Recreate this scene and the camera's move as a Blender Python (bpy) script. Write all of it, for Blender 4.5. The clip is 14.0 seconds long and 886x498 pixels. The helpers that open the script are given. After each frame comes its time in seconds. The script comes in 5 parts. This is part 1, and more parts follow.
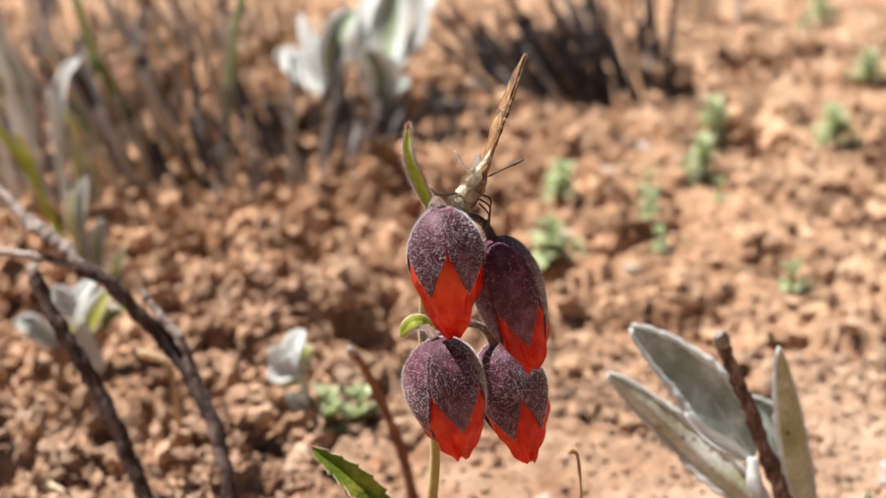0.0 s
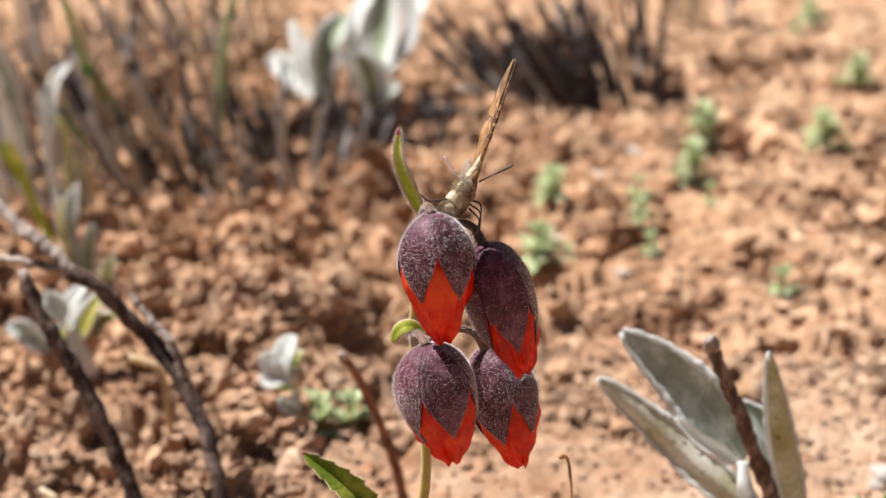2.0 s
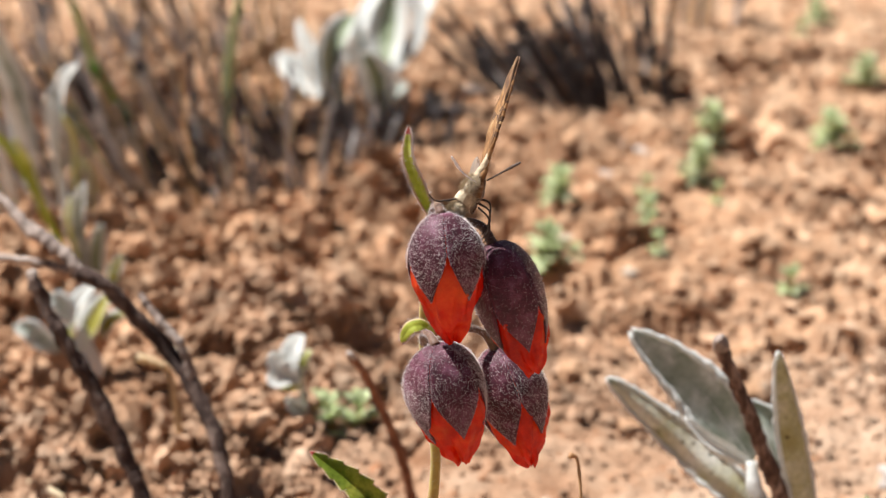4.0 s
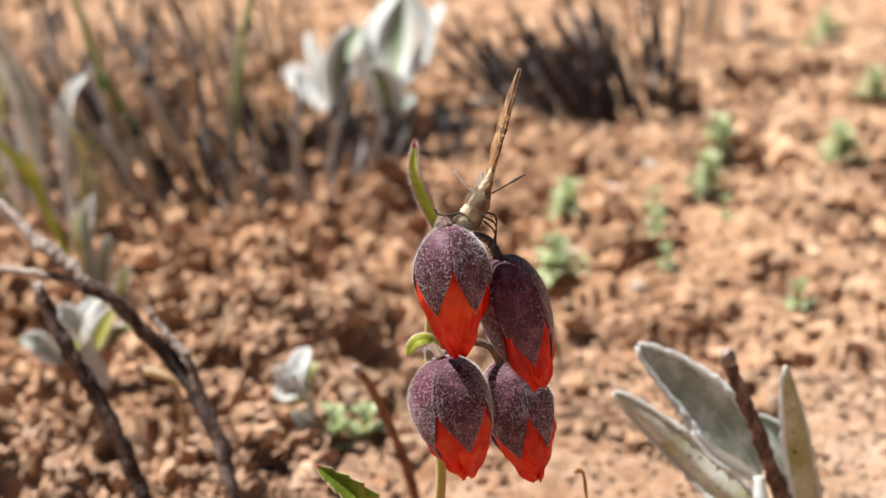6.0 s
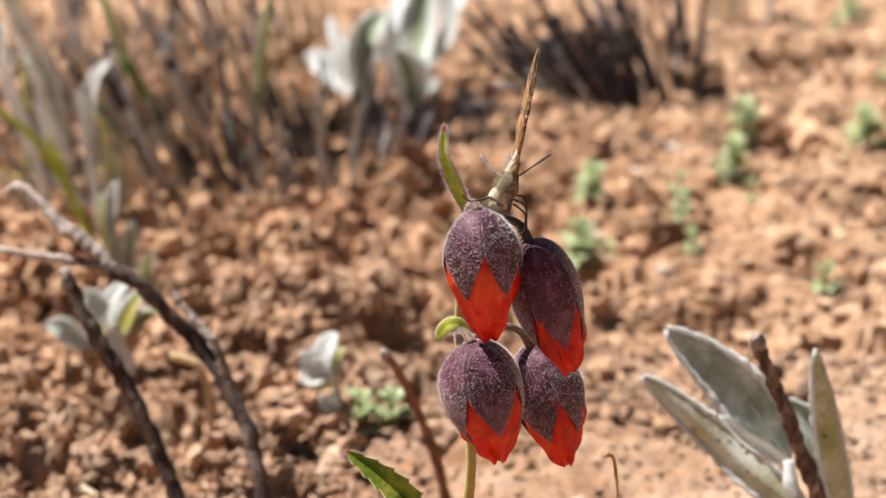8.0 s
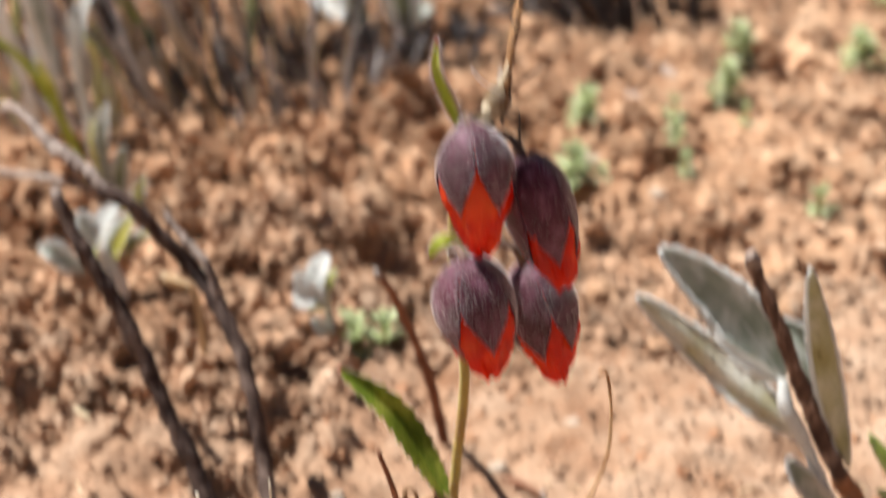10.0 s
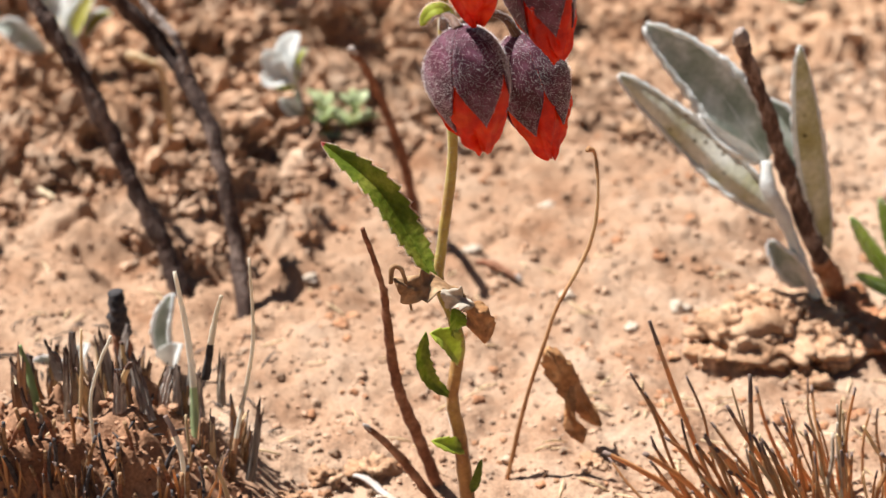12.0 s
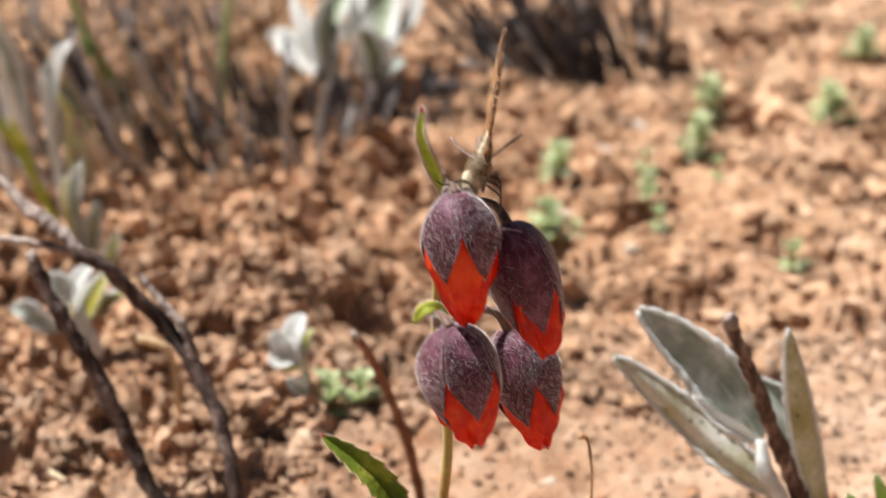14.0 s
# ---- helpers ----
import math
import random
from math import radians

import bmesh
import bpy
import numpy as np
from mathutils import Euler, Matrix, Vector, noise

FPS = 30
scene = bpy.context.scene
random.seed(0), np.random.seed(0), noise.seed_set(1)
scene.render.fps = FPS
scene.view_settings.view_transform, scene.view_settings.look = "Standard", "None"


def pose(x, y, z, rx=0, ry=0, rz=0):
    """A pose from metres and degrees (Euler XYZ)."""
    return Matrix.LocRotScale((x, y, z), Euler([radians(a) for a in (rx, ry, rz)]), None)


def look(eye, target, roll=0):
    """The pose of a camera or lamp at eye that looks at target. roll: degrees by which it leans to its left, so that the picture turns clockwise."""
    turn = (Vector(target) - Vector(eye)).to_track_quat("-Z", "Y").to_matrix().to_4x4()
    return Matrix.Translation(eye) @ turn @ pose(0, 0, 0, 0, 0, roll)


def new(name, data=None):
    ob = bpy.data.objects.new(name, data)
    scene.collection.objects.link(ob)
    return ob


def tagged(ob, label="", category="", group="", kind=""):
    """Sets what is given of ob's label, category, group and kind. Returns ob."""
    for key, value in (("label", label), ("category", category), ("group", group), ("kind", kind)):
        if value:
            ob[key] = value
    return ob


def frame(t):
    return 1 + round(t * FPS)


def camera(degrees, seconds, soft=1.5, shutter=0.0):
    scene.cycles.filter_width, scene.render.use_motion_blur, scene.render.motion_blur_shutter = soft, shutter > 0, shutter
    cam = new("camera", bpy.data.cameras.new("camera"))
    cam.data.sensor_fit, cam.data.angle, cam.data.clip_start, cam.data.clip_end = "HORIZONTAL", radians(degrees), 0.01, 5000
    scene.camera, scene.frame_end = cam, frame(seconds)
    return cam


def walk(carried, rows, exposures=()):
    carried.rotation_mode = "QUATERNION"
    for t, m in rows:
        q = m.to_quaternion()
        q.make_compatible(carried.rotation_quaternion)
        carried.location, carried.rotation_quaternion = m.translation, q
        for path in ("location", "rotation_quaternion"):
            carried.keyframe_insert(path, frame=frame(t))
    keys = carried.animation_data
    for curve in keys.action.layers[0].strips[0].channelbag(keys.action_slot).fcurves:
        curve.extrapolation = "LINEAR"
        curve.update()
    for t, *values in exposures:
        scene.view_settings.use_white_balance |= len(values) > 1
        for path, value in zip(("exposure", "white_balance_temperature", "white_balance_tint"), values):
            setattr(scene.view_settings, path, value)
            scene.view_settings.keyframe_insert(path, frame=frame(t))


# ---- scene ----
MM = 0.001

# ---- camera: a hand-held close-up that sways, tilts down to the foot of the plant and back up ----
# seconds, place in mm, degrees down, to the right, and of roll
PATH = [
    (0.0, 0.42, -185.39, 134.17, 20.021, -0.072, 0.045),
    (0.5, 0.56, -185.92, 134.75, 19.874, 0.121, 0.000),
    (1.0, 0.57, -185.84, 134.68, 19.761, 0.302, 0.089),
    (1.5, 0.47, -185.57, 134.53, 19.821, 0.239, 0.067),
    (2.0, 0.48, -185.80, 134.49, 19.909, 0.197, 0.043),
    (4.3, 0.07, -185.43, 134.32, 19.908, -0.019, -0.035),
    (4.5, 0.18, -185.26, 134.31, 19.866, -0.067, -0.027),
    (5.0, 0.23, -185.26, 134.32, 19.838, -0.188, -0.100),
    (5.5, 0.21, -185.03, 134.30, 19.741, -0.340, -0.057),
    (6.0, 0.41, -185.15, 134.33, 19.553, -0.254, 0.008),
    (6.5, 0.31, -185.11, 134.31, 19.510, -0.121, -0.021),
    (7.0, -0.30, -184.67, 134.04, 19.724, -0.321, 0.007),
    (7.5, -0.52, -184.42, 134.08, 19.914, -0.933, -0.307),
    (7.7, -0.58, -184.38, 134.01, 19.948, -0.895, -0.309),
    (9.8, -0.72, -183.97, 133.37, 20.928, -0.639, -0.662),
    (10.0, -0.53, -183.40, 131.71, 21.902, -0.680, -0.408),
    (10.2, -1.33, -182.81, 130.91, 24.110, 0.161, -0.163),
    (10.3, -1.90, -182.29, 130.04, 24.886, 0.112, -0.035),
    (10.4, -2.51, -181.75, 129.13, 25.948, 0.495, 0.102),
    (10.5, -3.13, -181.16, 128.16, 26.650, 0.829, 0.255),
    (10.8, -3.37, -180.33, 127.81, 27.801, 1.441, 0.575),
    (11.0, -3.52, -180.20, 127.77, 28.040, 1.491, 0.712),
    (11.5, -4.51, -179.26, 127.41, 27.841, 1.446, 0.923),
    (12.0, -5.07, -179.31, 127.36, 27.721, 1.192, 0.765),
    (12.2, -4.81, -179.31, 128.15, 27.339, 0.929, 0.652),
    (12.3, -4.64, -179.22, 128.97, 26.279, 0.747, 0.623),
    (12.4, -4.52, -179.07, 129.74, 25.134, 0.744, 0.618),
    (12.5, -4.44, -178.85, 130.47, 24.212, 0.717, 0.632),
    (12.7, -3.83, -179.68, 131.78, 21.678, 0.451, 0.235),
    (12.8, -3.32, -180.37, 132.73, 20.762, 0.256, 0.046),
    (13.0, -2.78, -181.08, 134.00, 19.967, -0.241, -0.323),
    (13.5, -1.77, -182.16, 134.05, 19.779, -0.476, -0.499),
    (14.0, -1.98, -182.64, 133.91, 20.656, 0.373, -0.280),
]
cam = camera(25.0, 14.0, soft=1.3, shutter=0.8)
cam.data.dof.use_dof = True
cam.data.dof.focus_distance = 0.198
cam.data.dof.aperture_fstop = 37.0


def aim(x, y, z, down, right, roll):
    return pose(x * MM, y * MM, z * MM, 90 - down, 0, -right) @ pose(0, 0, 0, 0, 0, roll)


walk(cam, [(row[0], aim(*row[1:])) for row in PATH])

# ---- light: high clear-sky sun from behind and to the side ----
SUN_WAY = Vector((-0.47, 0.22, 0.855)).normalized()     # from the ground towards the sun
world = bpy.data.worlds.new("sky")
scene.world = world
world.use_nodes = True
wt = world.node_tree
sky = wt.nodes.new("ShaderNodeTexSky")
sky.sky_type = "NISHITA"
sky.sun_disc = False
sky.sun_elevation = math.asin(SUN_WAY.z)
sky.sun_rotation = math.atan2(SUN_WAY.x, SUN_WAY.y)
wt.nodes["Background"].inputs["Strength"].default_value = 0.021
wt.links.new(sky.outputs["Color"], wt.nodes["Background"].inputs["Color"])
sun_data = bpy.data.lights.new("sun", "SUN")
sun_data.energy = 5.0
sun_data.angle = radians(0.53)
sun_data.color = (0.98, 0.965, 0.93)
sun = new("sun", sun_data)
sun.matrix_basis = look(SUN_WAY * 20, (0, 0, 0))
scene.view_settings.exposure = 1.17


# ---- materials ----
def material(name, stops, scale, rough=0.8, bump=0.3, bump_scale=6.0, dist=0.0002, fine=0.25, glow=0.0, spread=0.0, island=False,
             spec=0.3, stretch=(1, 1, 1), sheen=0.0, detail=6.0, patch=False, specks=0.0):
    """Two scales of mottling, fine relief, and light shining through thin things (glow: the share that passes)."""
    m = bpy.data.materials.new(name)
    m.use_nodes = True
    nt = m.node_tree
    nodes, links = nt.nodes, nt.links
    bsdf = nodes["Principled BSDF"]
    out = nodes["Material Output"]
    tex = nodes.new("ShaderNodeTexCoord")
    mp = nodes.new("ShaderNodeMapping")
    mp.inputs["Scale"].default_value = stretch
    links.new(tex.outputs["Object"], mp.inputs["Vector"])
    n1 = nodes.new("ShaderNodeTexNoise")
    n1.inputs["Scale"].default_value = scale
    n1.inputs["Detail"].default_value = detail
    n1.inputs["Roughness"].default_value = 0.62
    links.new(mp.outputs["Vector"], n1.inputs["Vector"])
    ramp = nodes.new("ShaderNodeValToRGB")
    els = ramp.color_ramp.elements
    lo, hi = 0.3, 0.7
    while len(els) < len(stops):
        els.new(0.5)
    for i, c in enumerate(stops):
        els[i].position = lo + (hi - lo) * i / (len(stops) - 1)
        els[i].color = (*c, 1)
    links.new(n1.outputs["Fac"], ramp.inputs["Fac"])
    n2 = nodes.new("ShaderNodeTexNoise")
    n2.inputs["Scale"].default_value = scale * bump_scale
    n2.inputs["Detail"].default_value = 4.0
    links.new(mp.outputs["Vector"], n2.inputs["Vector"])
    val = nodes.new("ShaderNodeMapRange")
    val.inputs["From Min"].default_value, val.inputs["From Max"].default_value = 0.25, 0.75
    val.inputs["To Min"].default_value, val.inputs["To Max"].default_value = 1 - fine, 1 + fine
    links.new(n2.outputs["Fac"], val.inputs["Value"])
    hsv = nodes.new("ShaderNodeHueSaturation")
    links.new(ramp.outputs["Color"], hsv.inputs["Color"])
    if spread:
        rnd = nodes.new("ShaderNodeNewGeometry" if island else "ShaderNodeObjectInfo")
        r2 = nodes.new("ShaderNodeMapRange")
        r2.inputs["To Min"].default_value, r2.inputs["To Max"].default_value = 1 - spread, 1 + spread
        links.new(rnd.outputs["Random Per Island" if island else "Random"], r2.inputs["Value"])
        mul = nodes.new("ShaderNodeMath")
        mul.operation = "MULTIPLY"
        links.new(val.outputs["Result"], mul.inputs[0])
        links.new(r2.outputs["Result"], mul.inputs[1])
        links.new(mul.outputs["Value"], hsv.inputs["Value"])
    else:
        links.new(val.outputs["Result"], hsv.inputs["Value"])
    if patch:
        # a patch of pale dusty crust round the flower's foot, and one of darker burnt earth among the scorched grass
        big = nodes.new("ShaderNodeTexNoise")
        big.inputs["Scale"].default_value = 30.0
        big.inputs["Detail"].default_value = 5.0
        links.new(tex.outputs["Object"], big.inputs["Vector"])
        facs = []
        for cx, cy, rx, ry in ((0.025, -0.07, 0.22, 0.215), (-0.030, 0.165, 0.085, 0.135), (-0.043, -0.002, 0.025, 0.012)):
            place = nodes.new("ShaderNodeMapping")
            place.inputs["Location"].default_value = (-cx / rx, -cy / ry, 0)
            place.inputs["Scale"].default_value = (1 / rx, 1 / ry, 0)
            links.new(tex.outputs["Object"], place.inputs["Vector"])
            far = nodes.new("ShaderNodeVectorMath")
            far.operation = "LENGTH"
            links.new(place.outputs["Vector"], far.inputs[0])
            add = nodes.new("ShaderNodeMath")
            add.operation = "MULTIPLY_ADD"
            add.inputs[1].default_value = 0.9
            links.new(big.outputs["Fac"], add.inputs[0])
            links.new(far.outputs["Value"], add.inputs[2])
            mr = nodes.new("ShaderNodeMapRange")
            mr.interpolation_type = "SMOOTHSTEP"
            mr.inputs["From Min"].default_value, mr.inputs["From Max"].default_value = 1.25, 1.65
            mr.inputs["To Min"].default_value, mr.inputs["To Max"].default_value = 1.0, 0.0
            links.new(add.outputs["Value"], mr.inputs["Value"])
            facs.append(mr)
        burnt = nodes.new("ShaderNodeMix")
        burnt.data_type, burnt.blend_type = "RGBA", "MULTIPLY"
        links.new(facs[1].outputs["Result"], burnt.inputs["Factor"])
        links.new(hsv.outputs["Color"], burnt.inputs["A"])
        burnt.inputs["B"].default_value = (0.90, 0.85, 0.81, 1)
        bank_dark = nodes.new("ShaderNodeMix")     # darker, redder colour on the front of the scorched tuft's bank
        bank_dark.data_type, bank_dark.blend_type = "RGBA", "MULTIPLY"
        links.new(facs[2].outputs["Result"], bank_dark.inputs["Factor"])
        links.new(burnt.outputs["Result"], bank_dark.inputs["A"])
        bank_dark.inputs["B"].default_value = (0.80, 0.66, 0.58, 1)
        crust = nodes.new("ShaderNodeMix")
        crust.data_type, crust.blend_type = "RGBA", "MULTIPLY"
        links.new(facs[0].outputs["Result"], crust.inputs["Factor"])
        links.new(bank_dark.outputs["Result"], crust.inputs["A"])
        crust.inputs["B"].default_value = (0.845, 0.895, 0.97, 1)
        links.new(crust.outputs["Result"], bsdf.inputs["Base Color"])
    else:
        links.new(hsv.outputs["Color"], bsdf.inputs["Base Color"])
    if specks:
        vor = nodes.new("ShaderNodeTexVoronoi")
        vor.inputs["Scale"].default_value = specks
        links.new(tex.outputs["Object"], vor.inputs["Vector"])
        dot = nodes.new("ShaderNodeMapRange")
        dot.inputs["From Min"].default_value, dot.inputs["From Max"].default_value = 0.10, 0.16
        dot.inputs["To Min"].default_value, dot.inputs["To Max"].default_value = 1.0, 0.0
        links.new(vor.outputs["Distance"], dot.inputs["Value"])
        stain = nodes.new("ShaderNodeMix")
        stain.data_type = "RGBA"
        links.new(dot.outputs["Result"], stain.inputs["Factor"])
        links.new(hsv.outputs["Color"], stain.inputs["A"])
        stain.inputs["B"].default_value = (0.07, 0.05, 0.02, 1)
        links.new(stain.outputs["Result"], bsdf.inputs["Base Color"])
    bsdf.inputs["Roughness"].default_value = rough
    bsdf.inputs["Specular IOR Level"].default_value = spec
    if sheen:
        bsdf.inputs["Sheen Weight"].default_value = sheen
        bsdf.inputs["Sheen Roughness"].default_value = 0.4
    if bump:
        b = nodes.new("ShaderNodeBump")
        b.inputs["Strength"].default_value = bump
        b.inputs["Distance"].default_value = dist
        links.new(n2.outputs["Fac"], b.inputs["Height"])
        links.new(b.outputs["Normal"], bsdf.inputs["Normal"])
    if glow:
        tr = nodes.new("ShaderNodeBsdfTranslucent")
        links.new(hsv.outputs["Color"], tr.inputs["Color"])
        mix = nodes.new("ShaderNodeMixShader")
        mix.inputs["Fac"].default_value = glow
        links.new(bsdf.outputs["BSDF"], mix.inputs[1])
        links.new(tr.outputs["BSDF"], mix.inputs[2])
        links.new(mix.outputs["Shader"], out.inputs["Surface"])
    return m


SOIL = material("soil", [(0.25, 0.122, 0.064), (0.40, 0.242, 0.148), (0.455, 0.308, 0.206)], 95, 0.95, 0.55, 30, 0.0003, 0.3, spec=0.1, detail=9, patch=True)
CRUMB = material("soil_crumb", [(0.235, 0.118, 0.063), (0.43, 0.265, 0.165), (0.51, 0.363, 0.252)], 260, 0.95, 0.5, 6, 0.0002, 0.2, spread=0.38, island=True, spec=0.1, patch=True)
CLOD = material("clod_earth", [(0.26, 0.135, 0.072), (0.40, 0.24, 0.145), (0.52, 0.345, 0.23)], 240, 0.95, 0.9, 7, 0.0003, 0.25, spread=0.18, spec=0.1)
STONE = material("pale_stone", [(0.36, 0.27, 0.19), (0.56, 0.47, 0.39)], 300, 0.8, 0.6, 6, 0.0001, 0.15, spread=0.2)
SLATE = material("grey_chip", [(0.26, 0.22, 0.20), (0.44, 0.38, 0.34)], 300, 0.7, 0.4, 6, 0.0001, 0.15, spread=0.2)
SEPAL = material("downy_purple_sepal", [(0.030, 0.005, 0.011), (0.075, 0.014, 0.030), (0.18, 0.07, 0.11)], 620, 0.5, 0.8, 9, 0.00012, 0.45, spread=0.12, spec=0.25, sheen=0.14)
PETAL = material("orange_red_petal", [(0.50, 0.006, 0.002), (0.82, 0.032, 0.004), (0.95, 0.12, 0.015)], 230, 0.27, 0.8, 1.8, 0.0007, 0.12, glow=0.56, spec=0.45)
HAIR_WHITE = material("bright_white_hair", [(0.86, 0.84, 0.84), (0.92, 0.90, 0.90)], 500, 0.3, 0, glow=0.6)
HAIR = material("white_hair", [(0.66, 0.61, 0.62), (0.84, 0.80, 0.80)], 500, 0.35, 0, glow=0.45)
STEM = material("downy_green_stem", [(0.34, 0.17, 0.05), (0.42, 0.31, 0.075), (0.42, 0.40, 0.10)], 110, 0.6, 0.4, 8, 0.0001, 0.2, glow=0.1, sheen=0.3)
STEM_RED = material("reddened_stem", [(0.26, 0.10, 0.035), (0.40, 0.20, 0.06), (0.44, 0.29, 0.09)], 150, 0.6, 0.5, 8, 0.0001, 0.25, glow=0.1, sheen=0.3)
LEAF = material("green_leaf", [(0.10, 0.16, 0.018), (0.20, 0.26, 0.03), (0.42, 0.43, 0.08)], 300, 0.45, 0.7, 6, 0.0002, 0.25, glow=0.55)
RED_TIP = material("red_leaf_tip", [(0.30, 0.03, 0.03), (0.42, 0.10, 0.07)], 300, 0.5, 0.3, 6, 0.0001, 0.2, glow=0.3)
LEAF_EDGE = material("reddish_leaf_edge", [(0.50, 0.27, 0.18), (0.52, 0.48, 0.20)], 260, 0.55, 0.3, 6, 0.0001, 0.2, glow=0.25)
STALK = material("downy_brown_stalk", [(0.07, 0.03, 0.025), (0.14, 0.075, 0.05), (0.22, 0.15, 0.08)], 300, 0.6, 0.6, 8, 0.0001, 0.3, glow=0.1, sheen=0.3)
HAIRY_GREEN = material("bright_hairy_green", [(0.28, 0.42, 0.08), (0.42, 0.56, 0.14), (0.60, 0.68, 0.30)], 260, 0.5, 0.6, 6, 0.0001, 0.25, glow=0.45)
SILVER_DULL = material("dull_green_felted_leaf", [(0.20, 0.24, 0.14), (0.32, 0.36, 0.24), (0.46, 0.49, 0.38)], 230, 0.85, 0.6, 9, 0.00012, 0.15, glow=0.2, sheen=0.3)
OLIVE_LEAF = material("yellowing_olive_leaf", [(0.24, 0.21, 0.03), (0.38, 0.34, 0.07), (0.52, 0.48, 0.16)], 240, 0.65, 0.5, 6, 0.0001, 0.2, glow=0.3)
YELLOWED = material("yellowing_leaf", [(0.38, 0.38, 0.045), (0.54, 0.55, 0.10), (0.72, 0.72, 0.32)], 240, 0.6, 0.5, 6, 0.0001, 0.2, glow=0.3)
LIME = material("young_leaf", [(0.28, 0.34, 0.035), (0.44, 0.50, 0.07), (0.55, 0.60, 0.14)], 260, 0.5, 0.4, 6, 0.0001, 0.2, glow=0.45)
FELT = material("white_felt", [(0.64, 0.65, 0.62), (0.82, 0.82, 0.80)], 300, 0.9, 0.7, 6, 0.00012, 0.12, glow=0.38, sheen=0.3)
FELT_GREY = material("grey_white_felt", [(0.46, 0.49, 0.47), (0.62, 0.645, 0.635)], 300, 0.9, 0.7, 6, 0.00012, 0.12, glow=0.38, sheen=0.3)
SILVER = material("silver_green_leaf", [(0.22, 0.26, 0.185), (0.42, 0.455, 0.385), (0.74, 0.75, 0.72)], 260, 0.85, 0.6, 9, 0.00012, 0.15, glow=0.3, sheen=0.3)
OLIVE_OLD = material("yellowed_olive_leaf", [(0.30, 0.27, 0.09), (0.42, 0.40, 0.24), (0.62, 0.61, 0.52)], 170, 0.85, 0.6, 9, 0.00012, 0.2, glow=0.2, sheen=0.2, specks=420)
SILVER_OLD = material("yellowed_silver_leaf", [(0.38, 0.36, 0.14), (0.56, 0.55, 0.44), (0.72, 0.71, 0.65)], 170, 0.85, 0.6, 9, 0.00012, 0.2, glow=0.2, sheen=0.3, specks=520)
BARK = material("dark_bark", [(0.025, 0.014, 0.011), (0.105, 0.058, 0.042), (0.36, 0.26, 0.21)], 330, 0.85, 1.0, 4, 0.0004, 0.4, stretch=(1, 1, 0.6))
BARK_BLACK = material("blackened_bark", [(0.016, 0.009, 0.008), (0.05, 0.027, 0.02), (0.20, 0.14, 0.115)], 320, 0.85, 1.0, 5, 0.0004, 0.4, stretch=(1, 1, 0.4))
BARK_GREY = material("weathered_bark", [(0.10, 0.07, 0.06), (0.27, 0.21, 0.18), (0.42, 0.36, 0.32)], 260, 0.9, 0.8, 5, 0.0003, 0.3, stretch=(1, 1, 0.3))
BARK_RED = material("red_brown_bark", [(0.09, 0.03, 0.016), (0.20, 0.08, 0.042), (0.34, 0.18, 0.11)], 300, 0.85, 0.9, 5, 0.0003, 0.35)
CHAR = material("charred_straw", [(0.012, 0.011, 0.012), (0.045, 0.038, 0.038), (0.12, 0.10, 0.10)], 400, 0.8, 0.6, 6, 0.0002, 0.3, spread=0.3)
ASH = material("grey_scorched_sheath", [(0.24, 0.215, 0.21), (0.48, 0.445, 0.43), (0.72, 0.69, 0.67)], 300, 0.85, 0.5, 6, 0.0002, 0.3, glow=0.3, spread=0.3, stretch=(1, 1, 0.15))
STRAW = material("pale_straw", [(0.42, 0.28, 0.14), (0.62, 0.48, 0.30), (0.78, 0.68, 0.50)], 260, 0.6, 0.4, 6, 0.0001, 0.2, glow=0.35, spread=0.25, stretch=(1, 1, 0.1))
RUST = material("rust_brown_straw", [(0.45, 0.20, 0.075), (0.68, 0.37, 0.17), (0.80, 0.56, 0.32)], 260, 0.55, 0.4, 6, 0.0001, 0.2, glow=0.4, spread=0.35, stretch=(1, 1, 0.1))
GREEN_BLADE = material("green_grass_blade", [(0.38, 0.46, 0.16), (0.52, 0.58, 0.30), (0.66, 0.67, 0.44)], 200, 0.5, 0.3, 6, 0.0001, 0.15, glow=0.35, stretch=(1, 1, 0.2))
GREEN_FRESH = material("grey_green_blade", [(0.20, 0.30, 0.10), (0.34, 0.43, 0.20), (0.50, 0.55, 0.34)], 200, 0.5, 0.3, 6, 0.0001, 0.15, glow=0.35, stretch=(1, 1, 0.2))
DRY_BLADE = material("bleached_dry_blade", [(0.58, 0.49, 0.37), (0.76, 0.69, 0.57), (0.88, 0.84, 0.76)], 260, 0.5, 0.4, 6, 0.0001, 0.15, glow=0.4, stretch=(1, 1, 0.15))
FRESH_BLADE = material("fresh_green_blade", [(0.07, 0.20, 0.012), (0.13, 0.33, 0.03), (0.24, 0.44, 0.07)], 200, 0.45, 0.3, 6, 0.0001, 0.15, glow=0.4, stretch=(1, 1, 0.2))
SPROUT = material("pale_green_sprout", [(0.38, 0.46, 0.18), (0.56, 0.61, 0.36), (0.74, 0.76, 0.57)], 300, 0.7, 0.4, 6, 0.0001, 0.2, glow=0.45, spread=0.15, sheen=0.3)
DEAD = material("withered_leaf", [(0.13, 0.062, 0.03), (0.30, 0.17, 0.085), (0.46, 0.33, 0.20)], 240, 0.85, 0.7, 5, 0.0002, 0.3, glow=0.15)
DEAD_PALE = material("bleached_leaf", [(0.36, 0.27, 0.19), (0.62, 0.54, 0.45)], 240, 0.85, 0.7, 5, 0.0002, 0.25, glow=0.35)
